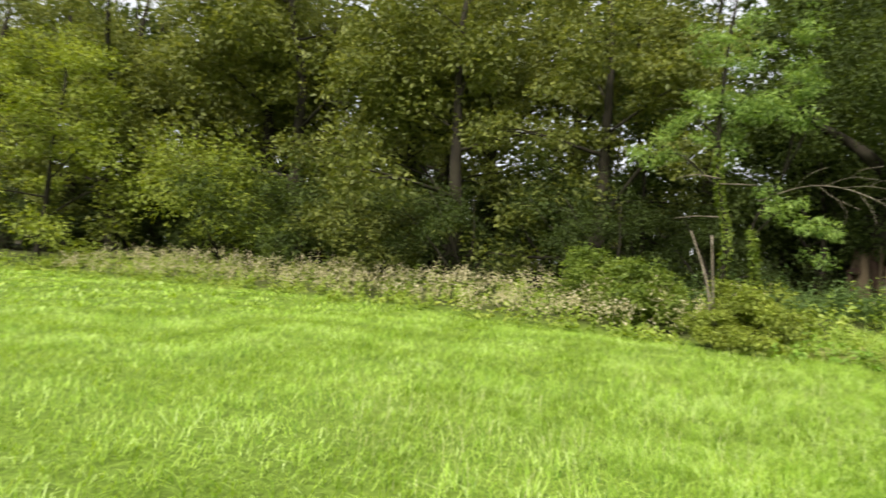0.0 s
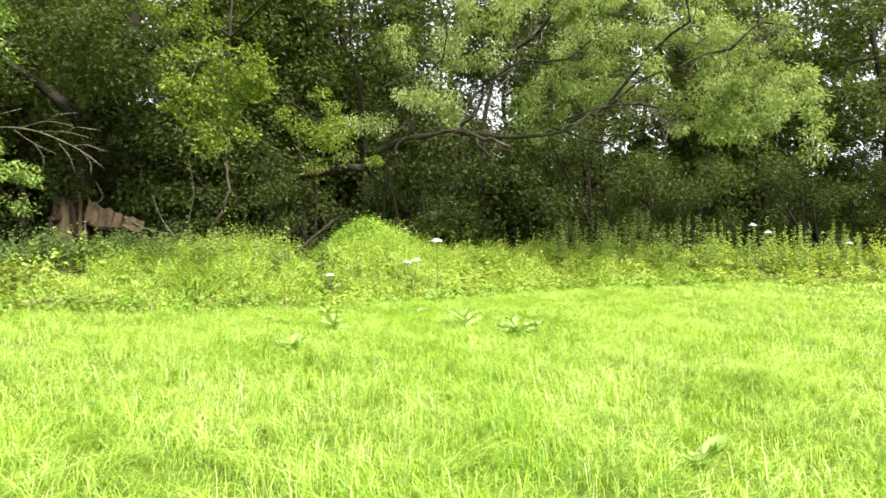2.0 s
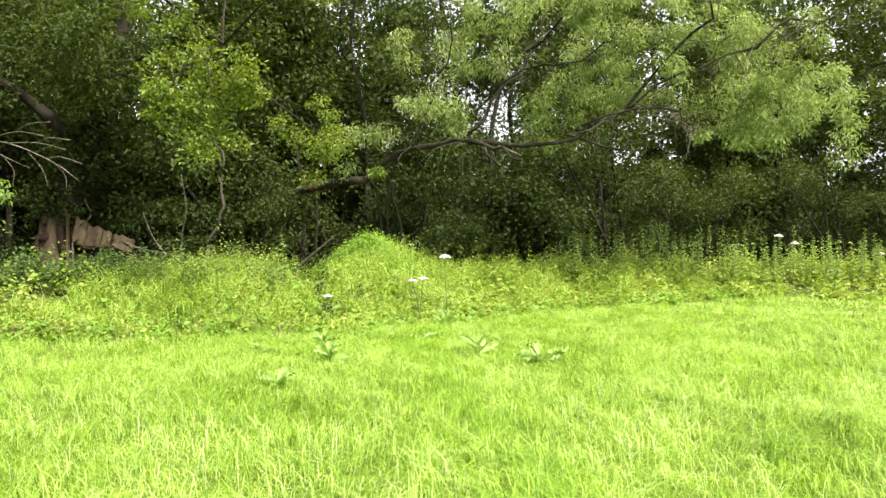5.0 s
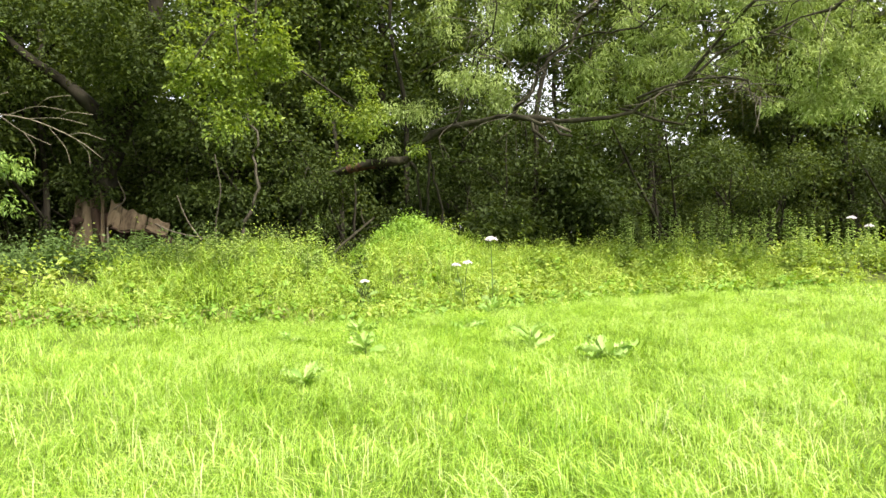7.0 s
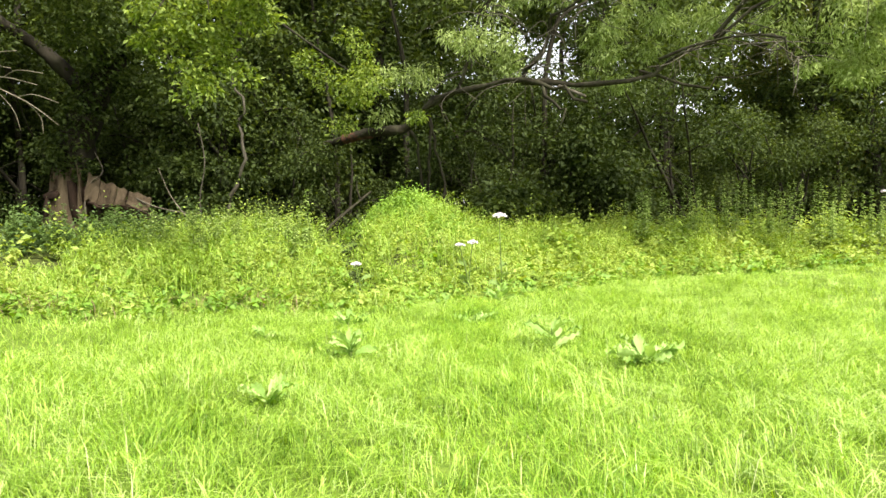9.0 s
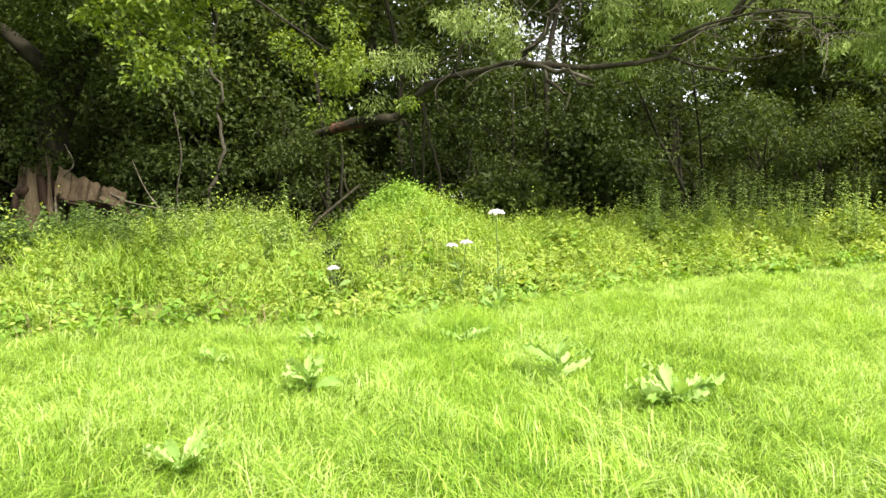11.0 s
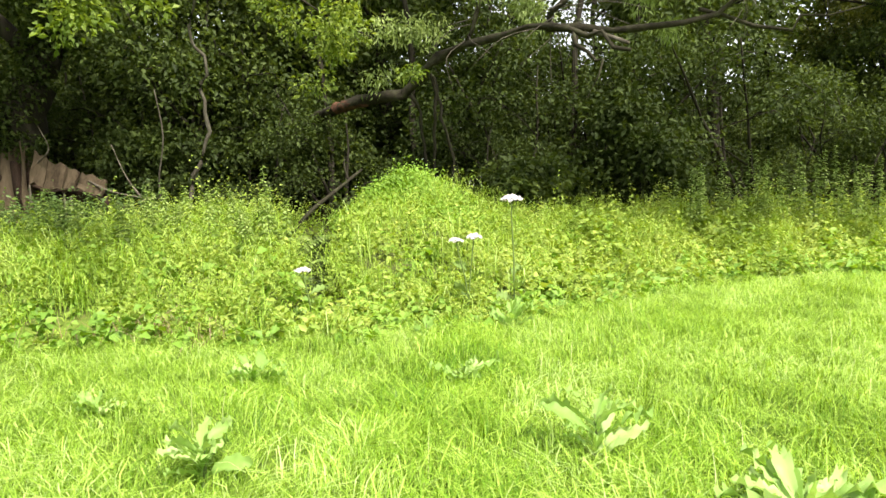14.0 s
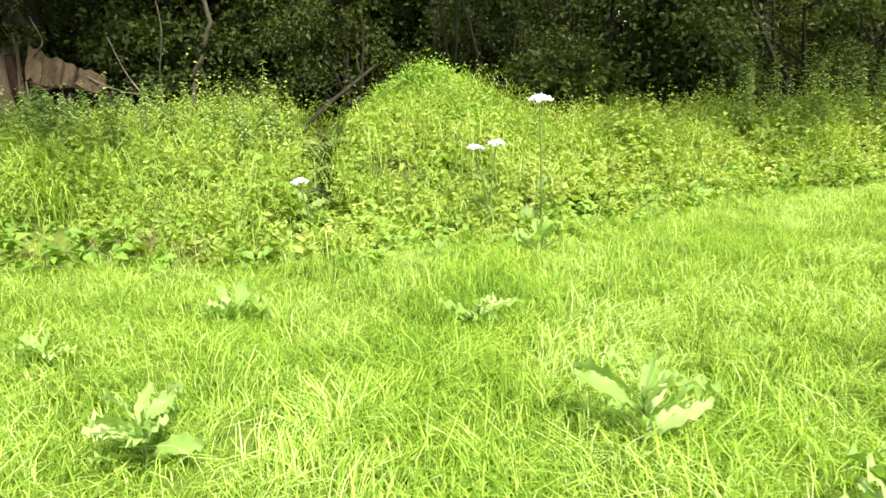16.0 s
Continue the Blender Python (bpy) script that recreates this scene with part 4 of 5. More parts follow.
# the ivy-clad ash sapling in the gap, with bare side branches
def build_sapling():
    root = tagged(new("ash_sapling"), "young ash with an ivy-clad stem and bright leaves", "tree")
    x0, y0 = -9.75, 9.9
    root.location = (x0, y0, float(land(x0, y0)))
    o = np.array(root.location)
    stem = np.array([(-9.75, 9.9, 0.1), (-9.72, 9.9, 1.3), (-9.66, 9.9, 2.4), (-9.95, 9.95, 3.4), (-10.1, 10.0, 4.6), (-10.0, 10.0, 6.2), (-9.8, 10.0, 7.6)])
    second = np.array([(-9.1, 10.1, 0.2), (-9.05, 10.1, 1.5), (-9.2, 10.1, 2.5), (-8.6, 10.2, 3.6), (-8.3, 10.2, 5.0)])
    limb("trunk", stem - o, 0.075, 0.03, BARK, root, 7, 6)
    limb("trunk", second - o, 0.055, 0.02, BARK, root, 6, 7)
    arms = [[(-9.1, 10.1, 2.4), (-8.4, 10.2, 3.0), (-7.9, 10.25, 2.6), (-7.65, 10.2, 2.2)], [(-8.6, 10.2, 3.6), (-7.9, 9.9, 4.4), (-7.5, 9.7, 4.9)], [(-10.1, 10, 4.6), (-9.2, 9.8, 5.4), (-8.6, 9.7, 5.6)], [(-10.1, 10, 4.6), (-11.0, 9.8, 5.3), (-11.6, 9.8, 5.4)], [(-9.95, 9.95, 3.4), (-10.9, 9.8, 4.2), (-11.4, 9.7, 4.3)]]
    for i, b in enumerate(arms):
        limb("limb", np.array(b) - o, 0.024, 0.007, BARK, root, 5, 40 + i)
    bare = [[(-9.7, 9.9, 2.75), (-10.3, 9.7, 2.78), (-10.9, 9.6, 2.74)], [(-9.9, 9.9, 3.5), (-9.2, 9.7, 3.42), (-8.7, 9.6, 3.36)], [(-9.9, 9.9, 3.62), (-10.4, 9.7, 3.72), (-10.9, 9.6, 3.66)]]
    for i, b in enumerate(bare):
        limb("bare_branch", np.array(b) - o, 0.016, 0.006, GREYWOOD, root, 4, 50 + i, "thin bleached dead branch")
    g = np.random.default_rng(81)
    cs, ss = [], []
    for x, y, z, sx, sy, sz, n in ((-8.3, 9.8, 4.9, 0.65, 0.5, 0.4, 18), (-10.4, 9.9, 5.2, 0.9, 0.6, 0.5, 20), (-9.6, 9.9, 6.6, 0.9, 0.7, 0.8, 22), (-7.7, 10.15, 2.4, 0.16, 0.2, 0.28, 5), (-11.3, 9.8, 4.2, 0.5, 0.5, 0.35, 8), (-8.3, 10.1, 3.0, 0.35, 0.3, 0.25, 4)):
        for _ in range(n):
            cs.append(np.array([x, y, z]) + g.normal(0, 0.75, 3) * [sx, sy, sz] - o)
            ss.append(g.uniform(0.2, 0.42))
    put("crown", clump_leaves("crown", cs, ss, 110, 0.09, ASHLEAF, 82, flat=0.55, hang=0.2, slim=0.4), root, "bright green ash leaves")
    iv = np.concatenate([smooth_line(stem[:5], 40), smooth_line(second[:3], 40)]) - o
    iv = np.repeat(iv, 4, 0)
    iv = iv[iv[:, 2] < 4.2]
    put("ivy", clump_leaves("ivy", iv, np.full(len(iv), 0.09), 2, 0.08, BRIGHTLEAF, 83, flat=1, slim=0.8), root, "ivy climbing the stem")
    return root


build_sapling()


# the torn old tree: a hollow stump and the split trunk that fell from it
def shell_wood(name, rings, material, parent, jag=0.0, seed=0, label="", sides=18):
    """A broken trunk piece: rings of (centre, radius x, radius y), with a fluted, uneven skin and a jagged last ring."""
    g = np.random.default_rng(seed)
    flute = 1 + 0.11 * np.sin(np.arange(sides) * 2.1 + seed) + 0.07 * g.standard_normal(sides)
    ang = np.arange(sides) / sides * 2 * np.pi
    v = []
    for k, (c, rx, ry) in enumerate(rings):
        ring = np.array(c) + np.stack([np.cos(ang) * rx * flute, np.sin(ang) * ry * flute, 0 * ang], 1) * (1 + 0.03 * g.standard_normal((sides, 1)))
        if k == len(rings) - 1 and jag:
            ring[:, 2] += g.uniform(-jag, jag, sides)
        v.append(ring)
    v = np.concatenate(v)
    n = len(rings)
    i, j = np.meshgrid(np.arange(n - 1), np.arange(sides), indexing="ij")
    q = np.stack([i * sides + j, i * sides + (j + 1) % sides, (i + 1) * sides + (j + 1) % sides, (i + 1) * sides + j], -1).reshape(-1, 4)
    me = mesh_from(name, v, q, material)
    me.polygons.foreach_set("use_smooth", [True] * len(me.polygons))
    ob = put(name, me, parent, label)
    thick = ob.modifiers.new("thickness", "SOLIDIFY")
    thick.thickness = 0.06
    return ob


def slab(name, corners, thick, material, parent, seed=0, label="", cuts=9):
    """A torn board of split wood between four corners (bottom left, bottom right, top right, top left), with ragged edges."""
    g = np.random.default_rng(seed)
    a, b, c, d = (np.array(p, float) for p in corners)
    nor = unit(np.cross(b - a, d - a))
    bm = bmesh.new()
    front, back = [], []
    for i in range(cuts + 1):
        u = i / cuts
        lo, hi = a + (b - a) * u, d + (c - d) * u
        tall = hi - lo
        lo, hi = lo + tall * g.uniform(-0.16, 0.14), hi + tall * g.uniform(-0.16, 0.08)
        col, bk = [], []
        for w in (0, 0.33, 0.66, 1):
            p = lo + (hi - lo) * w + nor * g.uniform(-0.035, 0.035)
            col.append(bm.verts.new(p + nor * thick / 2))
            bk.append(bm.verts.new(p - nor * thick / 2))
        front.append(col)
        back.append(bk)
    for i in range(cuts):
        for w in range(3):
            bm.faces.new((front[i][w], front[i + 1][w], front[i + 1][w + 1], front[i][w + 1]))
            bm.faces.new((back[i][w + 1], back[i + 1][w + 1], back[i + 1][w], back[i][w]))
        bm.faces.new((front[i + 1][0], front[i][0], back[i][0], back[i + 1][0]))
        bm.faces.new((front[i][3], front[i + 1][3], back[i + 1][3], back[i][3]))
    for col, bk in ((front[0], back[0]), (front[-1], back[-1])):
        for w in range(3):
            bm.faces.new((col[w], col[w + 1], bk[w + 1], bk[w]))
    bmesh.ops.recalc_face_normals(bm, faces=bm.faces)
    me = bpy.data.meshes.new(name)
    bm.to_mesh(me)
    bm.free()
    me.materials.append(material)
    return put(name, me, parent, label)


def build_torn_tree():
    x0, y0 = -12.08, 19.3
    z0 = float(land(x0, y0))
    stump = tagged(new("torn_stump"), "huge torn tree stump of bare tan wood with dark hollows", "stump")
    stump.location = (x0, y0, z0)
    shell_wood("stump_shell", [((0, 0, -0.1), 0.86, 0.72), ((0.0, 0, 0.4), 0.74, 0.62), ((-0.02, 0, 0.9), 0.62, 0.55), ((-0.02, 0.04, 1.4), 0.5, 0.48), ((-0.02, 0.1, 2.0), 0.42, 0.42)], TANWOOD, stump, 0.12, 3, sides=26)
    # dark pieces set on the shell stand for the shade in its hollows
    shell_wood("hollow", [((-0.12, -0.56, 1.22), 0.2, 0.05), ((-0.1, -0.53, 1.33), 0.24, 0.06), ((-0.05, -0.51, 1.42), 0.13, 0.05)], GAPDARK, stump, 0.03, 5, "dark piece on the stump for a shaded cavity")
    shell_wood("hollow", [((-0.26, -0.62, 0.75), 0.05, 0.05), ((-0.25, -0.56, 1.0), 0.09, 0.06), ((-0.2, -0.55, 1.25), 0.06, 0.05)], GAPDARK, stump, 0.05, 6, "dark piece on the stump for a shaded cavity")
    shell_wood("hollow", [((0.52, -0.42, 0.55), 0.08, 0.08), ((0.45, -0.40, 1.05), 0.12, 0.1), ((0.36, -0.36, 1.7), 0.1, 0.1)], GAPDARK, stump, 0.05, 4, "dark strip along the edge for a shaded cleft")
    limb("trunk", [(-0.1, 0.2, 1.7), (0.15, 0.3, 2.9), (0.75, 0.35, 4.2), (1.5, 0.4, 5.6), (1.9, 0.3, 7.2), (2.1, 0.2, 9.5)], 0.5, 0.18, BARK, stump, 11, 9)
    limb("limb", [(0.6, 0.35, 4.0), (-0.4, -0.1, 5.2), (-1.6, -0.6, 6.2), (-2.8, -0.8, 7.5)], 0.25, 0.06, BARK, stump, 8, 10)
    limb("limb", [(1.5, 0.4, 5.6), (2.6, -0.6, 6.2), (3.6, -1.6, 6.4)], 0.16, 0.03, BARK, stump, 7, 12)
    g = np.random.default_rng(91)
    # dark leaves added so that the stump's top fades into shade
    ring = np.array([(0.6 * math.cos(a), 0.5 * math.sin(a), 2.0 + 0.2 * math.sin(3 * a)) for a in np.arange(0, 6.28, 0.16)])
    put("ivy", clump_leaves("ivy", ring, np.full(len(ring), 0.24), 16, 0.10, SHADEDLEAF, 94, flat=1.0, slim=0.8), stump, "dark ivy added over the broken rim to fade it into shade")
    climb = smooth_line([(-0.1, -0.05, 2.0), (0.15, 0.0, 2.9), (0.75, 0.05, 4.2), (1.5, 0.1, 5.6)], 30)
    put("ivy", clump_leaves("ivy", np.repeat(climb, 3, 0), np.full(len(climb) * 3, 0.5), 9, 0.12, SHADEDLEAF, 93, flat=1.0, slim=0.8), stump, "dark ivy covering the upper trunk")
    cs, ss = [], []
    for x, y, z, sx, sy, sz, n in ((0.5, -0.6, 6.0, 2.6, 0.9, 0.7, 26), (2.2, -1.2, 6.2, 1.4, 0.8, 0.6, 16), (0, 0.2, 8.6, 2.8, 1.6, 1.6, 36), (0.8, 0.6, 4.4, 2.0, 0.6, 0.6, 12), (1.2, -3.6, 6.6, 2.0, 0.9, 0.6, 26), (2.6, -2.4, 5.4, 1.0, 0.6, 0.5, 10), (-2.6, -0.6, 5.6, 1.2, 0.8, 0.9, 14)):
        for _ in range(n):
            cs.append(np.array([x, y, z]) + g.normal(0, 0.7, 3) * [sx, sy, sz])
            ss.append(g.uniform(0.4, 0.8))
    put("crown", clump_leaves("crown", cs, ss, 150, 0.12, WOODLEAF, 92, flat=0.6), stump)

    fallen = tagged(new("split_trunk"), "fallen split trunk of bare weathered wood propped on splinters", "fallen trunk")
    fallen.location = (-10.6, 18.9, float(land(-10.6, 18.9)))
    o = np.array(fallen.location)

    def P(x, z, y=18.8):
        return np.array([x, y, z]) - o
    for i, (xa, xb, za, zb, ta, tb) in enumerate(((-11.22, -10.86, 1.66, 1.62, 2.40, 2.26), (-10.84, -10.4, 1.6, 1.56, 2.24, 2.1), (-10.37, -10.12, 1.52, 1.5, 2.08, 1.96), (-10.05, -9.45, 1.5, 1.36, 1.93, 1.72))):
        slab("trunk_side", (P(xa, za, 18.72), P(xb, zb, 18.72), P(xb, tb, 18.95), P(xa, ta, 18.95)), 0.08, TANWOOD, fallen, 1 + i, cuts=3 if i < 3 else 5)
    slab("splintered_edge", (P(-11.42, 1.2, 18.7), P(-11.3, 1.25, 18.7), P(-11.36, 2.45, 18.8), P(-11.44, 2.6, 18.8)), 0.05, TANWOOD, fallen, 13, cuts=3)
    slab("under_side", (P(-10.98, 0.9, 18.95), P(-10.55, 0.9, 18.95), P(-10.5, 1.42, 19.0), P(-11.0, 1.45, 19.0)), 0.06, DEADWOOD, fallen, 14, cuts=4)
    for i, (x, z, h) in enumerate(((-11.2, 0.85, 0.8), (-10.36, 0.75, 0.75), (-10.2, 0.75, 0.62))):
        limb("splinter", [P(x, z, 18.66), P(x + 0.03, z + h * 0.5, 18.66), P(x - 0.01, z + h, 18.7)], 0.045, 0.02, GREYWOOD, fallen, 5, 70 + i)
    limb("splinter", [P(-11.05, 1.62, 18.64), P(-10.6, 1.48, 18.6), P(-10.0, 1.52, 18.62), P(-9.4, 1.3, 18.64)], 0.04, 0.02, GAPDARK, fallen, 6, 74, "dark lower lip of the split", crook=0.02)
    # dark core behind the boards, so the gaps between them look shaded
    limb("dark_core", [P(-11.5, 1.9, 19.25), P(-10.8, 1.6, 19.25), P(-9.8, 1.25, 19.2), P(-8.9, 0.95, 19.1)], 0.3, 0.13, GAPDARK, fallen, 10, 75, "dark core filling the gaps behind the split boards")
    limb("branch", [P(-11.1, 2.15, 18.85), P(-10.6, 2.45, 18.6), P(-10.75, 2.95, 18.5)], 0.025, 0.008, GREYWOOD, fallen, 5, 76)
    limb("branch", [P(-9.9, 1.75, 18.85), P(-9.2, 1.5, 18.6), P(-8.4, 1.35, 18.4), P(-7.7, 1.3, 18.3)], 0.03, 0.008, GREYWOOD, fallen, 5, 77)
    limb("branch", [P(-8.3, 1.25, 18.5), P(-8.7, 1.8, 18.5), P(-8.95, 2.5, 18.4)], 0.022, 0.007, GREYWOOD, fallen, 5, 78)


build_torn_tree()


def stick(name, label, points, r0, r1, material, seed, category, sub=()):
    root = tagged(new(name), label, category)
    p = np.array(points, float)
    root.location = p[0]
    limb("stem", p - p[0], r0, r1, material, root, 6, seed)
    for i, s in enumerate(sub):
        limb("twig", np.array(s, float) - p[0], r1 * 0.8, 0.005, material, root, 4, seed + i + 1)
    return root


stick("leaning_log", "dead grey log leaning against the mound", [(-4.35, 16.5, 0.45), (-4.02, 17.0, 1.01), (-3.68, 17.6, 1.41), (-3.3, 18.25, 1.84)], 0.045, 0.034, WILLOWBARK, 301, "log",
      [[(-3.5, 17.9, 1.65), (-3.6, 18.0, 1.9), (-3.62, 18.1, 2.1)]])
stick("dead_bough", "bleached bare bough hanging out of the trees", [(-9.1, 10.15, 3.1), (-8.3, 10.4, 3.38), (-7.6, 10.6, 3.34), (-6.9, 10.8, 3.02), (-6.5, 10.95, 2.68)], 0.013, 0.006, GREYWOOD, 311, "branch",
      [[(-7.6, 10.6, 3.34), (-7.0, 10.5, 3.32), (-6.5, 10.5, 3.2)], [(-7.9, 10.5, 3.38), (-7.3, 10.4, 3.5), (-6.8, 10.4, 3.42)], [(-7.3, 10.7, 3.2), (-7.1, 10.8, 2.9), (-7.0, 10.8, 2.6)], [(-8.0, 10.5, 3.37), (-7.6, 10.5, 3.1), (-7.2, 10.6, 2.9)],
       [(-7.0, 10.75, 3.08), (-6.7, 10.7, 3.1), (-6.35, 10.75, 2.98)], [(-6.9, 10.8, 3.02), (-6.75, 10.9, 2.8), (-6.72, 10.9, 2.55)], [(-7.3, 10.4, 3.5), (-7.05, 10.35, 3.62), (-6.7, 10.4, 3.66)],
       [(-7.0, 10.5, 3.32), (-6.75, 10.45, 3.4), (-6.4, 10.5, 3.36)], [(-8.4, 10.35, 3.36), (-8.1, 10.3, 3.6), (-7.7, 10.3, 3.72)], [(-7.6, 10.5, 3.1), (-7.45, 10.55, 2.85), (-7.5, 10.6, 2.6)]])
for i, (pts) in enumerate(([(-9.1, 9.0, 0.3), (-9.36, 9.0, 1.4), (-9.82, 9.0, 2.4)], [(-9.12, 9.05, 0.3), (-9.18, 9.0, 1.35), (-9.27, 9.0, 2.3)])):
    stick("dead_pole", "bleached dead pole standing in the brambles", pts, 0.026, 0.018, GREYWOOD, 320 + i, "pole")
stick("dead_sapling", "thin dead sapling in the shade", [(-7.6, 18.2, 0.4), (-7.75, 18.2, 1.6), (-7.55, 18.1, 2.6), (-7.7, 18.1, 3.6)], 0.022, 0.01, ASHBARK, 330, "sapling")


# brambles round the sapling's foot, and shrubs of the wood's edge that stand out
def low_bush(name, label, x, y, size, seed, material, leaf=0.09):
    ob = make_tree(name, label, seed, size * 1.3, size * 0.75, 0.15, leaf, material, 28, 110, girth=0.025, size=size * 0.32, stems=3, category="shrub")
    ob.matrix_basis = pose(x, y, float(land(x, y)))
    return ob


low_bush("bramble_bush", "bright bramble bush at the foot of a sapling", -8.9, 9.7, 1.0, 401, MAPLELEAF, 0.075)
low_bush("bramble_bush", "bright young brambles in front of two bleached poles", -9.0, 8.85, 0.6, 407, MAPLELEAF, 0.06)
low_bush("bramble_bush", "green bramble bush beside two bleached poles", -11.2, 9.4, 1.2, 402, BRIGHTLEAF)
low_bush("bramble_bush", "sprawling bramble bush on the bank", -13.4, 9.2, 1.3, 403, BRIGHTLEAF)
low_bush("elder_bush", "green elder bush in the shade behind the bank", 0.35, 20.6, 1.25, 404, WOODLEAF, 0.17)
low_bush("elder_bush", "dark elder bush below the willow", 3.4, 22.5, 2.4, 405, SHADEDLEAF, 0.17)
low_bush("elder_bush", "dark elder bush beside a fallen trunk", -8.2, 20.6, 1.8, 406, SHADEDLEAF, 0.14)
for x, y, s, sd, k in ((-27.5, 4.6, 3.6, 411, WOODLEAF), (-30, 3.2, 4.4, 412, MAPLELEAF), (-24, 7.2, 3.0, 413, OAKLEAF)):
    low_bush("field_maple_bush", "rounded leafy bush at the wood's edge", x, y, s, sd, k, 0.15)
maple = make_tree("field_maple", "rounded field maple with sunlit yellow-green leaves", 421, 11, 4.2, 0.06, 0.17, MAPLELEAF, 64, 190, girth=0.16)
maple.matrix_basis = pose(-35, -4.3, float(land(-35, -4.3)))
for x, y, s, t in ((-21.5, 9.6, 1.0, 30), (-16.5, 12.2, 0.95, 200), (-26.5, 9.5, 1.15, 110)):
    ob = plant(protos[2], x, y, t, s, "spreading oak with low olive-green boughs at the wood's edge")


# ---- plants that stand by themselves ----
def broad_leaf(name, length, width, material, parent, heading, rise, seed, at=(0, 0, 0), label=""):
    """A dock leaf: a wavy-edged blade with a sunk midrib that rises and arches over."""
    g = np.random.default_rng(seed)
    bm = bmesh.new()
    n = 12
    turn = g.uniform(-0.6, 0.6)
    curl = g.uniform(-1.2, 1.2)
    rows = []
    for i in range(n + 1):
        u = i / n
        w = width * (math.sin(math.pi * min(1, max(0.02, u - 0.16) / 0.84)) ** 0.7) * (1 - 0.25 * u) * (0.12 if i == 0 else 1) + 0.008
        if i == n:
            w = width * 0.04
        x = length * (u * math.cos(rise * 0.6) + 0.0)
        z = length * (1.05 * u * math.sin(rise) - 0.5 * u * u * u * (1.25 - math.cos(rise)))
        wav = width * 0.13 * (0.4 + u)
        edge = 1 + g.uniform(-0.2, 0.16)
        rows.append([bm.verts.new((x, s * w / 2 * edge + turn * length * u * u * 0.5, z + abs(s) * width * 0.16 + s * w * 0.5 * curl * u * u + (1.9 * wav * math.sin(2.3 * i + 1.4 * s + seed) + g.uniform(-wav, wav)) * s * s)) for s in (-1, -0.5, 0, 0.5, 1)])
    for a, b in zip(rows[:-1], rows[1:]):
        for k in range(4):
            bm.faces.new((a[k], b[k], b[k + 1], a[k + 1]))
    me = bpy.data.meshes.new(name)
    bm.to_mesh(me)
    bm.free()
    me.materials.append(material)
    me.polygons.foreach_set("use_smooth", [True] * len(me.polygons))
    ob = put(name, me, parent, label)
    ob.matrix_basis = pose(*at, 0, 0, math.degrees(heading)) @ pose(0, 0, 0, g.uniform(-38, 38))
    return ob


def dock(x, y, size, count, seed, label, tall=False, slim=0.0):
    g = np.random.default_rng(seed)
    root = tagged(new("dock_plant"), label, "dock plant", "docks in the meadow")
    root.location = (x, y, float(land(x, y)))
    if tall:
        limb("stem", [(0, 0, 0), (0.01, 0.01, size * 0.5), (0.0, 0.02, size * 0.95)], 0.009, 0.005, STALK, root, 5, seed)
    for i in range(count):
        h = i * 2.4 + g.normal(0, 0.3)
        rise = g.uniform(0.7, 1.5) if tall else g.uniform(0.45, 1.45)
        L = size * g.uniform(0.6, 1.25)
        z = 0.04 + (size * 0.75 * i / count if tall else 0.06 * g.random())
        broad_leaf("leaf", L, L * (g.uniform(0.27, 0.42) - slim), DOCKLEAF, root, h, rise, seed * 50 + i, (0, 0, z))
    return root


dock(1.31, 7.27, 0.29, 42, 1, "large dock with wavy pale green leaves in the grass", slim=0.1)
dock(0.55, 7.92, 0.29, 15, 2, "dock with upright pale leaves in the meadow grass", True, 0.08)
dock(-1.32, 7.45, 0.22, 20, 3, "dock with yellowing leaves on a short stem", True, 0.04)
dock(-1.72, 9.0, 0.23, 13, 4, "small dock with broad drooping leaves", slim=0.06)
dock(-0.24, 9.12, 0.24, 13, 5, "small dock near the meadow edge", slim=0.06)
dock(-0.72, 10.4, 0.2, 7, 6, "pale-leaved dock at the foot of the bank", True, 0.06)
dock(-1.55, 5.9, 0.24, 14, 7, "low dock in the meadow grass", slim=0.08)
dock(2.0, 2.02, 0.24, 9, 8, "small pale dock low in the grass", slim=0.05)
dock(0.02, 10.8, 0.26, 12, 9, "leafy dock at the foot of the bank", True, 0.06)
dock(-2.45, 8.3, 0.17, 9, 10, "pale dock leaves low in the grass", slim=0.05)


def umbel(parent, at, width, seed, lean=(0, 0)):
    """A flat flower head: rays that spread from one point, each with a tuft of white florets."""
    g = np.random.default_rng(seed)
    at = np.array(at, float)
    n = 16
    pieces, cs = [], []
    for i in range(n):
        r = width / 2 * math.sqrt((i + 0.5) / n)
        a = i * 2.4
        e = np.array([r * math.cos(a), r * math.sin(a), width * 0.32 - r * r * 0.9 / width + lean[0] * r * math.cos(a) + lean[1] * r * math.sin(a)])
        pieces.append(tube([(0, 0, 0), e * 0.5 + [0, 0, 0.004], e], 0.0022, 0.0015, 3, 0, 0, 1))
        cs.append(e)
    v, f = joined(pieces)
    me = mesh_from("rays", v + at, f, STALK)
    rays = put("umbel", me, parent)
    fl = clump_leaves("florets", np.array(cs) + at, np.full(n, width * 0.10), 34, width * 0.075, PETAL, seed + 1, flat=0.45, upward=1.6, slim=0.9)
    put("flower_head", fl, rays, "flat white flower head")


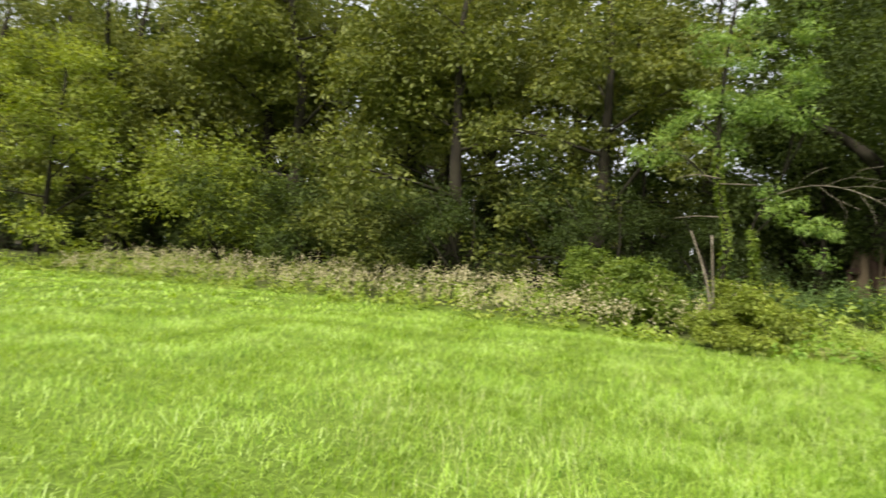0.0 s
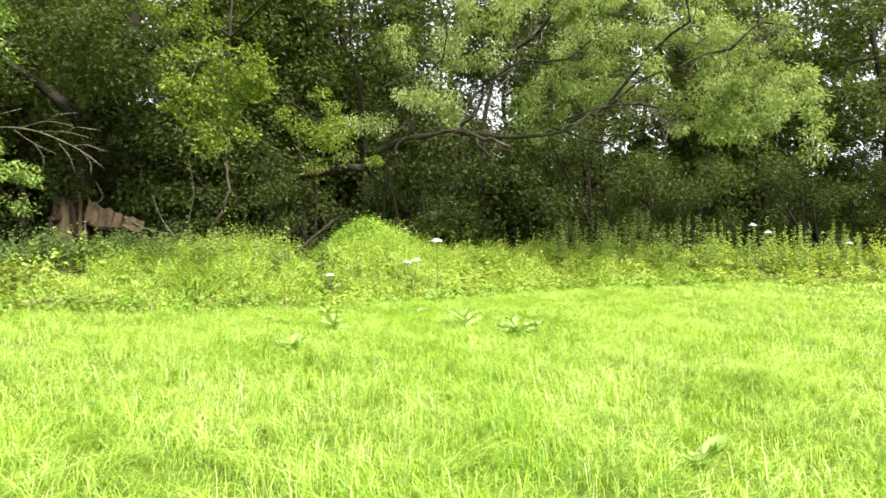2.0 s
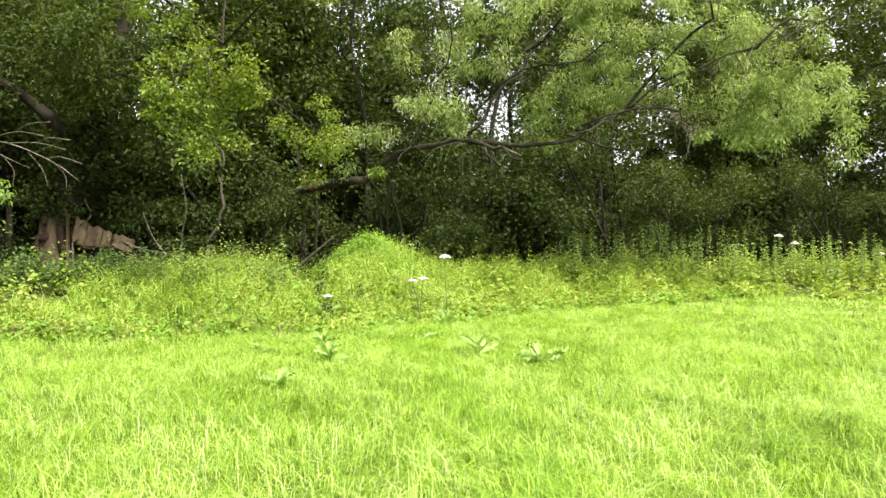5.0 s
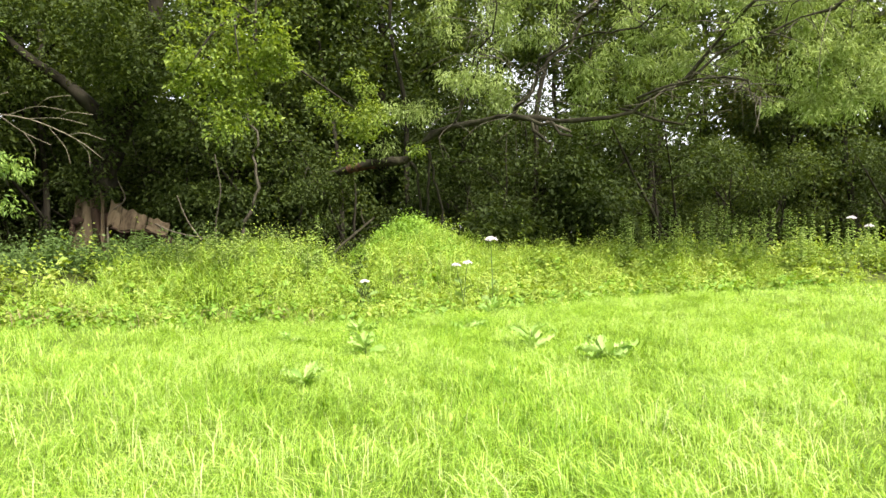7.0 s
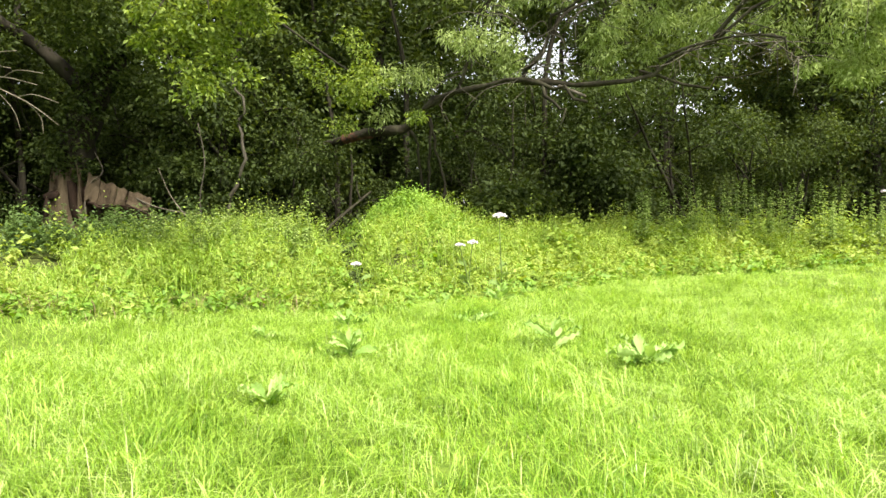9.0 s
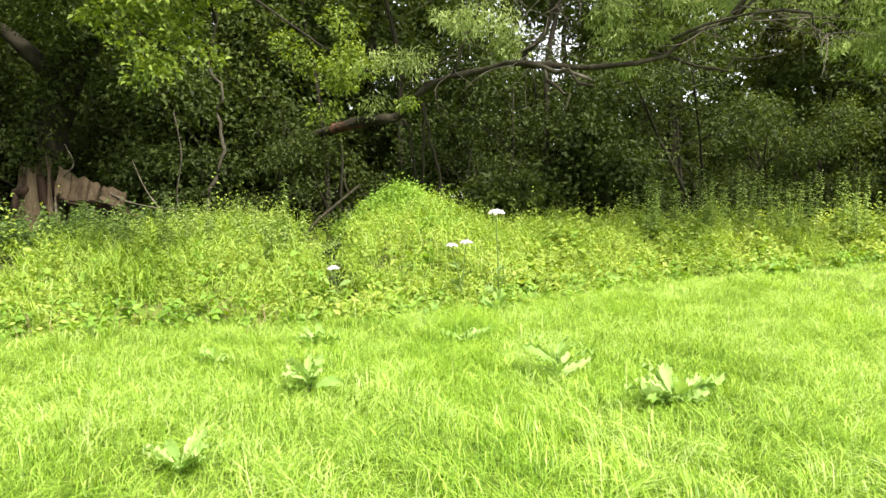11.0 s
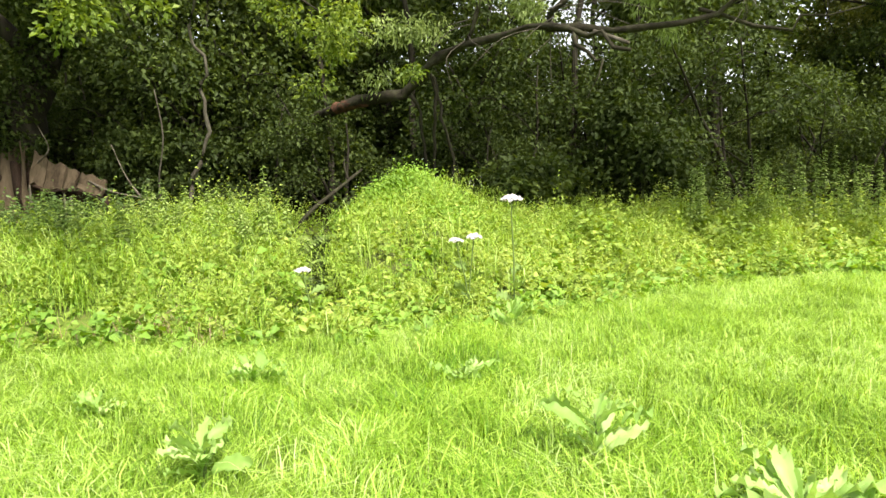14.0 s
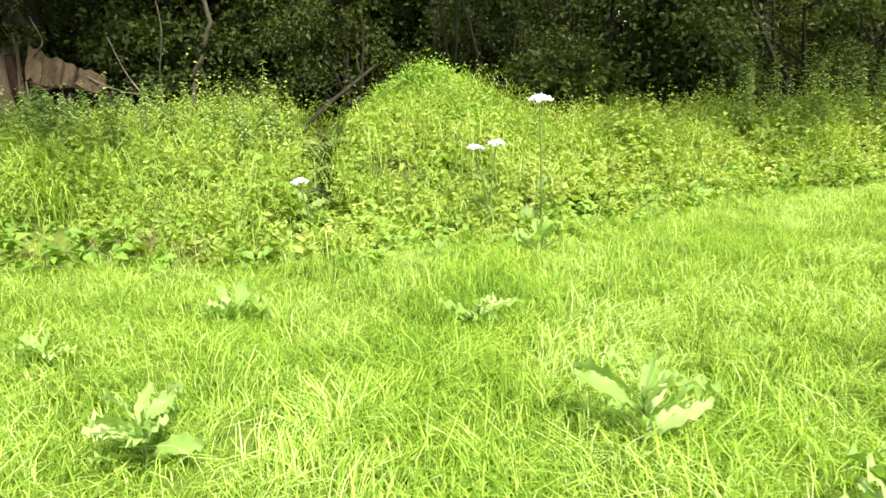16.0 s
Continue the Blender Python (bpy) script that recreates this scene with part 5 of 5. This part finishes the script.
def hogweed(x, y, heads, seed, label, leafy=4):
    g = np.random.default_rng(seed)
    root = tagged(new("hogweed"), label, "hogweed", "hogweed flowers")
    z0 = float(land(x, y))
    root.location = (x, y, z0)
    for i, (hx, hy, hz, w) in enumerate(heads):
        top = np.array([hx - x, hy - y, hz - z0 - w * 0.3])
        limb("stem", [(0, 0, -0.02), top * [0.2, 0.2, 0.4] + [0.01, 0, 0], top * [0.7, 0.7, 0.8], top], 0.012, 0.006, STALK, root, 6, seed + i)
        umbel(root, top, w, seed * 7 + i)
    for i in range(leafy):
        broad_leaf("leaf", 0.2, 0.11, NETTLE, root, i * 2.1 + seed, 0.7, seed * 9 + i, (0, 0, 0.1 + 0.12 * i))
    return root


hogweed(0.02, 11.6, [(0.0, 11.6, 1.33, 0.21)], 1, "tall hogweed with a flat white flower head")
hogweed(-0.5, 11.95, [(-0.62, 11.9, 0.87, 0.15), (-0.42, 11.92, 0.91, 0.17)], 2, "hogweed with two white flower heads")
hogweed(-2.02, 11.1, [(-2.08, 11.07, 0.64, 0.15)], 3, "low hogweed with a white flower head")
hogweed(10.25, 20.6, [(10.1, 20.5, 1.8, 0.24), (10.65, 20.6, 1.56, 0.24)], 4, "hogweed flowering among the tall weeds")
hogweed(13.7, 21.2, [(13.6, 21.2, 1.22, 0.24)], 5, "hogweed flower in the rough growth")


def nettle(x, y, tall, seed, label="tall stinging nettle with drooping toothed leaves", group="nettles on the bank"):
    g = np.random.default_rng(seed)
    root = tagged(new("nettle"), label, "nettle", group)
    root.location = (x, y, float(land(x, y)))
    tip = np.array([g.normal(0, 0.05), g.normal(0, 0.05), tall])
    limb("stem", [(0, 0, -0.02), tip * 0.5 + g.normal(0, 0.012, 3), tip], 0.006, 0.003, STALK, root, 5, seed)
    k = np.clip(np.repeat(np.linspace(0.3, 1.0, 15), 4) + g.normal(0, 0.03, 60), 0.1, 1.02)
    a = np.tile(np.arange(4) * np.pi / 2, 15) + np.repeat(np.arange(15) * 0.8, 4)
    at = tip[None] * k[:, None]
    out = np.stack([np.cos(a), np.sin(a), 0.15 - 0.4 * g.random(60)], 1)
    L = 0.155 * (1.2 - 0.8 * k) * g.uniform(0.8, 1.25, 60)
    # west of -7.2 the stump's nettles take the leaf colour darkened for shade
    put("foliage", leaves("foliage", at, out, np.tile([[0, 0, 1.0]], (60, 1)), L, L * 0.5, SHADEDWEED if group.endswith("stump") and x < -7.2 else NETTLE), root)
    return root


gn = random.Random(9)
for i in range(84):
    x = 3.2 + 10.5 * (i + gn.random()) / 84
    y = 20.3 + 0.06 * (x - 5) + gn.uniform(-0.9, 0.9)
    top = 1.78 + 0.3 * math.exp(-((x - 6.0) / 2.2) ** 2) + gn.uniform(-0.45, 0.2)
    nettle(x, y, max(0.5, top - float(land(x, y))), 1500 + i)
for i in range(100):
    x = -9.6 + 6.0 * gn.random()
    y = 13.4 + 3.6 * gn.random()
    if gully(x, y) > 0.08:
        continue
    nettle(x, y, gn.uniform(0.6, 1.05), 560 + i, "nettle standing out of the bank's weeds", "nettles near the stump")
nettle(-3.66, 14.1, 1.3, 590, "leafy single nettle standing up against the shade")
nettle(-3.5, 14.4, 0.85, 591, "shorter nettle in the dark gap")


def fern(x, y, reach, seed, label="pale green fern frond arching over the dark gap"):
    """A few arching fronds, each a midrib with paired leaflets that shorten to the tip."""
    g = np.random.default_rng(seed)
    root = tagged(new("fern"), label, "fern")
    root.location = (x, y, float(land(x, y)))
    for i in range(4):
        a = i * 1.6 + g.uniform(-0.3, 0.3)
        t = np.linspace(0, 1, 18)
        way = np.array([math.cos(a), math.sin(a), 0])
        rib = way * (reach * t)[:, None] + np.c_[np.zeros((18, 2)), reach * (1.5 * t - 1.15 * t * t)]
        frond = limb("frond", rib[[0, 6, 12, 17]], 0.006, 0.002, STALK, root, 4, seed + i)
        at = np.repeat(rib[2:], 2, 0)
        side = np.cross(way, [0, 0, 1.0])
        out = np.tile(np.array([side, -side]), (16, 1)) + way * 0.35
        L = np.repeat(reach * 0.30 * np.sin(np.pi * (0.15 + 0.85 * t[2:])) + 0.02, 2)
        put("frond_blade", leaves("frond_blade", at, out, np.tile([[0, 0, 1.0]], (32, 1)), L, L * 0.32, NETTLE), frond)
    return root


fern(-3.45, 14.7, 0.75, 701)
fern(-3.9, 16.2, 0.55, 702, "fern at the foot of a leaning log")
fern(-3.0, 13.6, 0.42, 703, "small fern in the shaded gap")
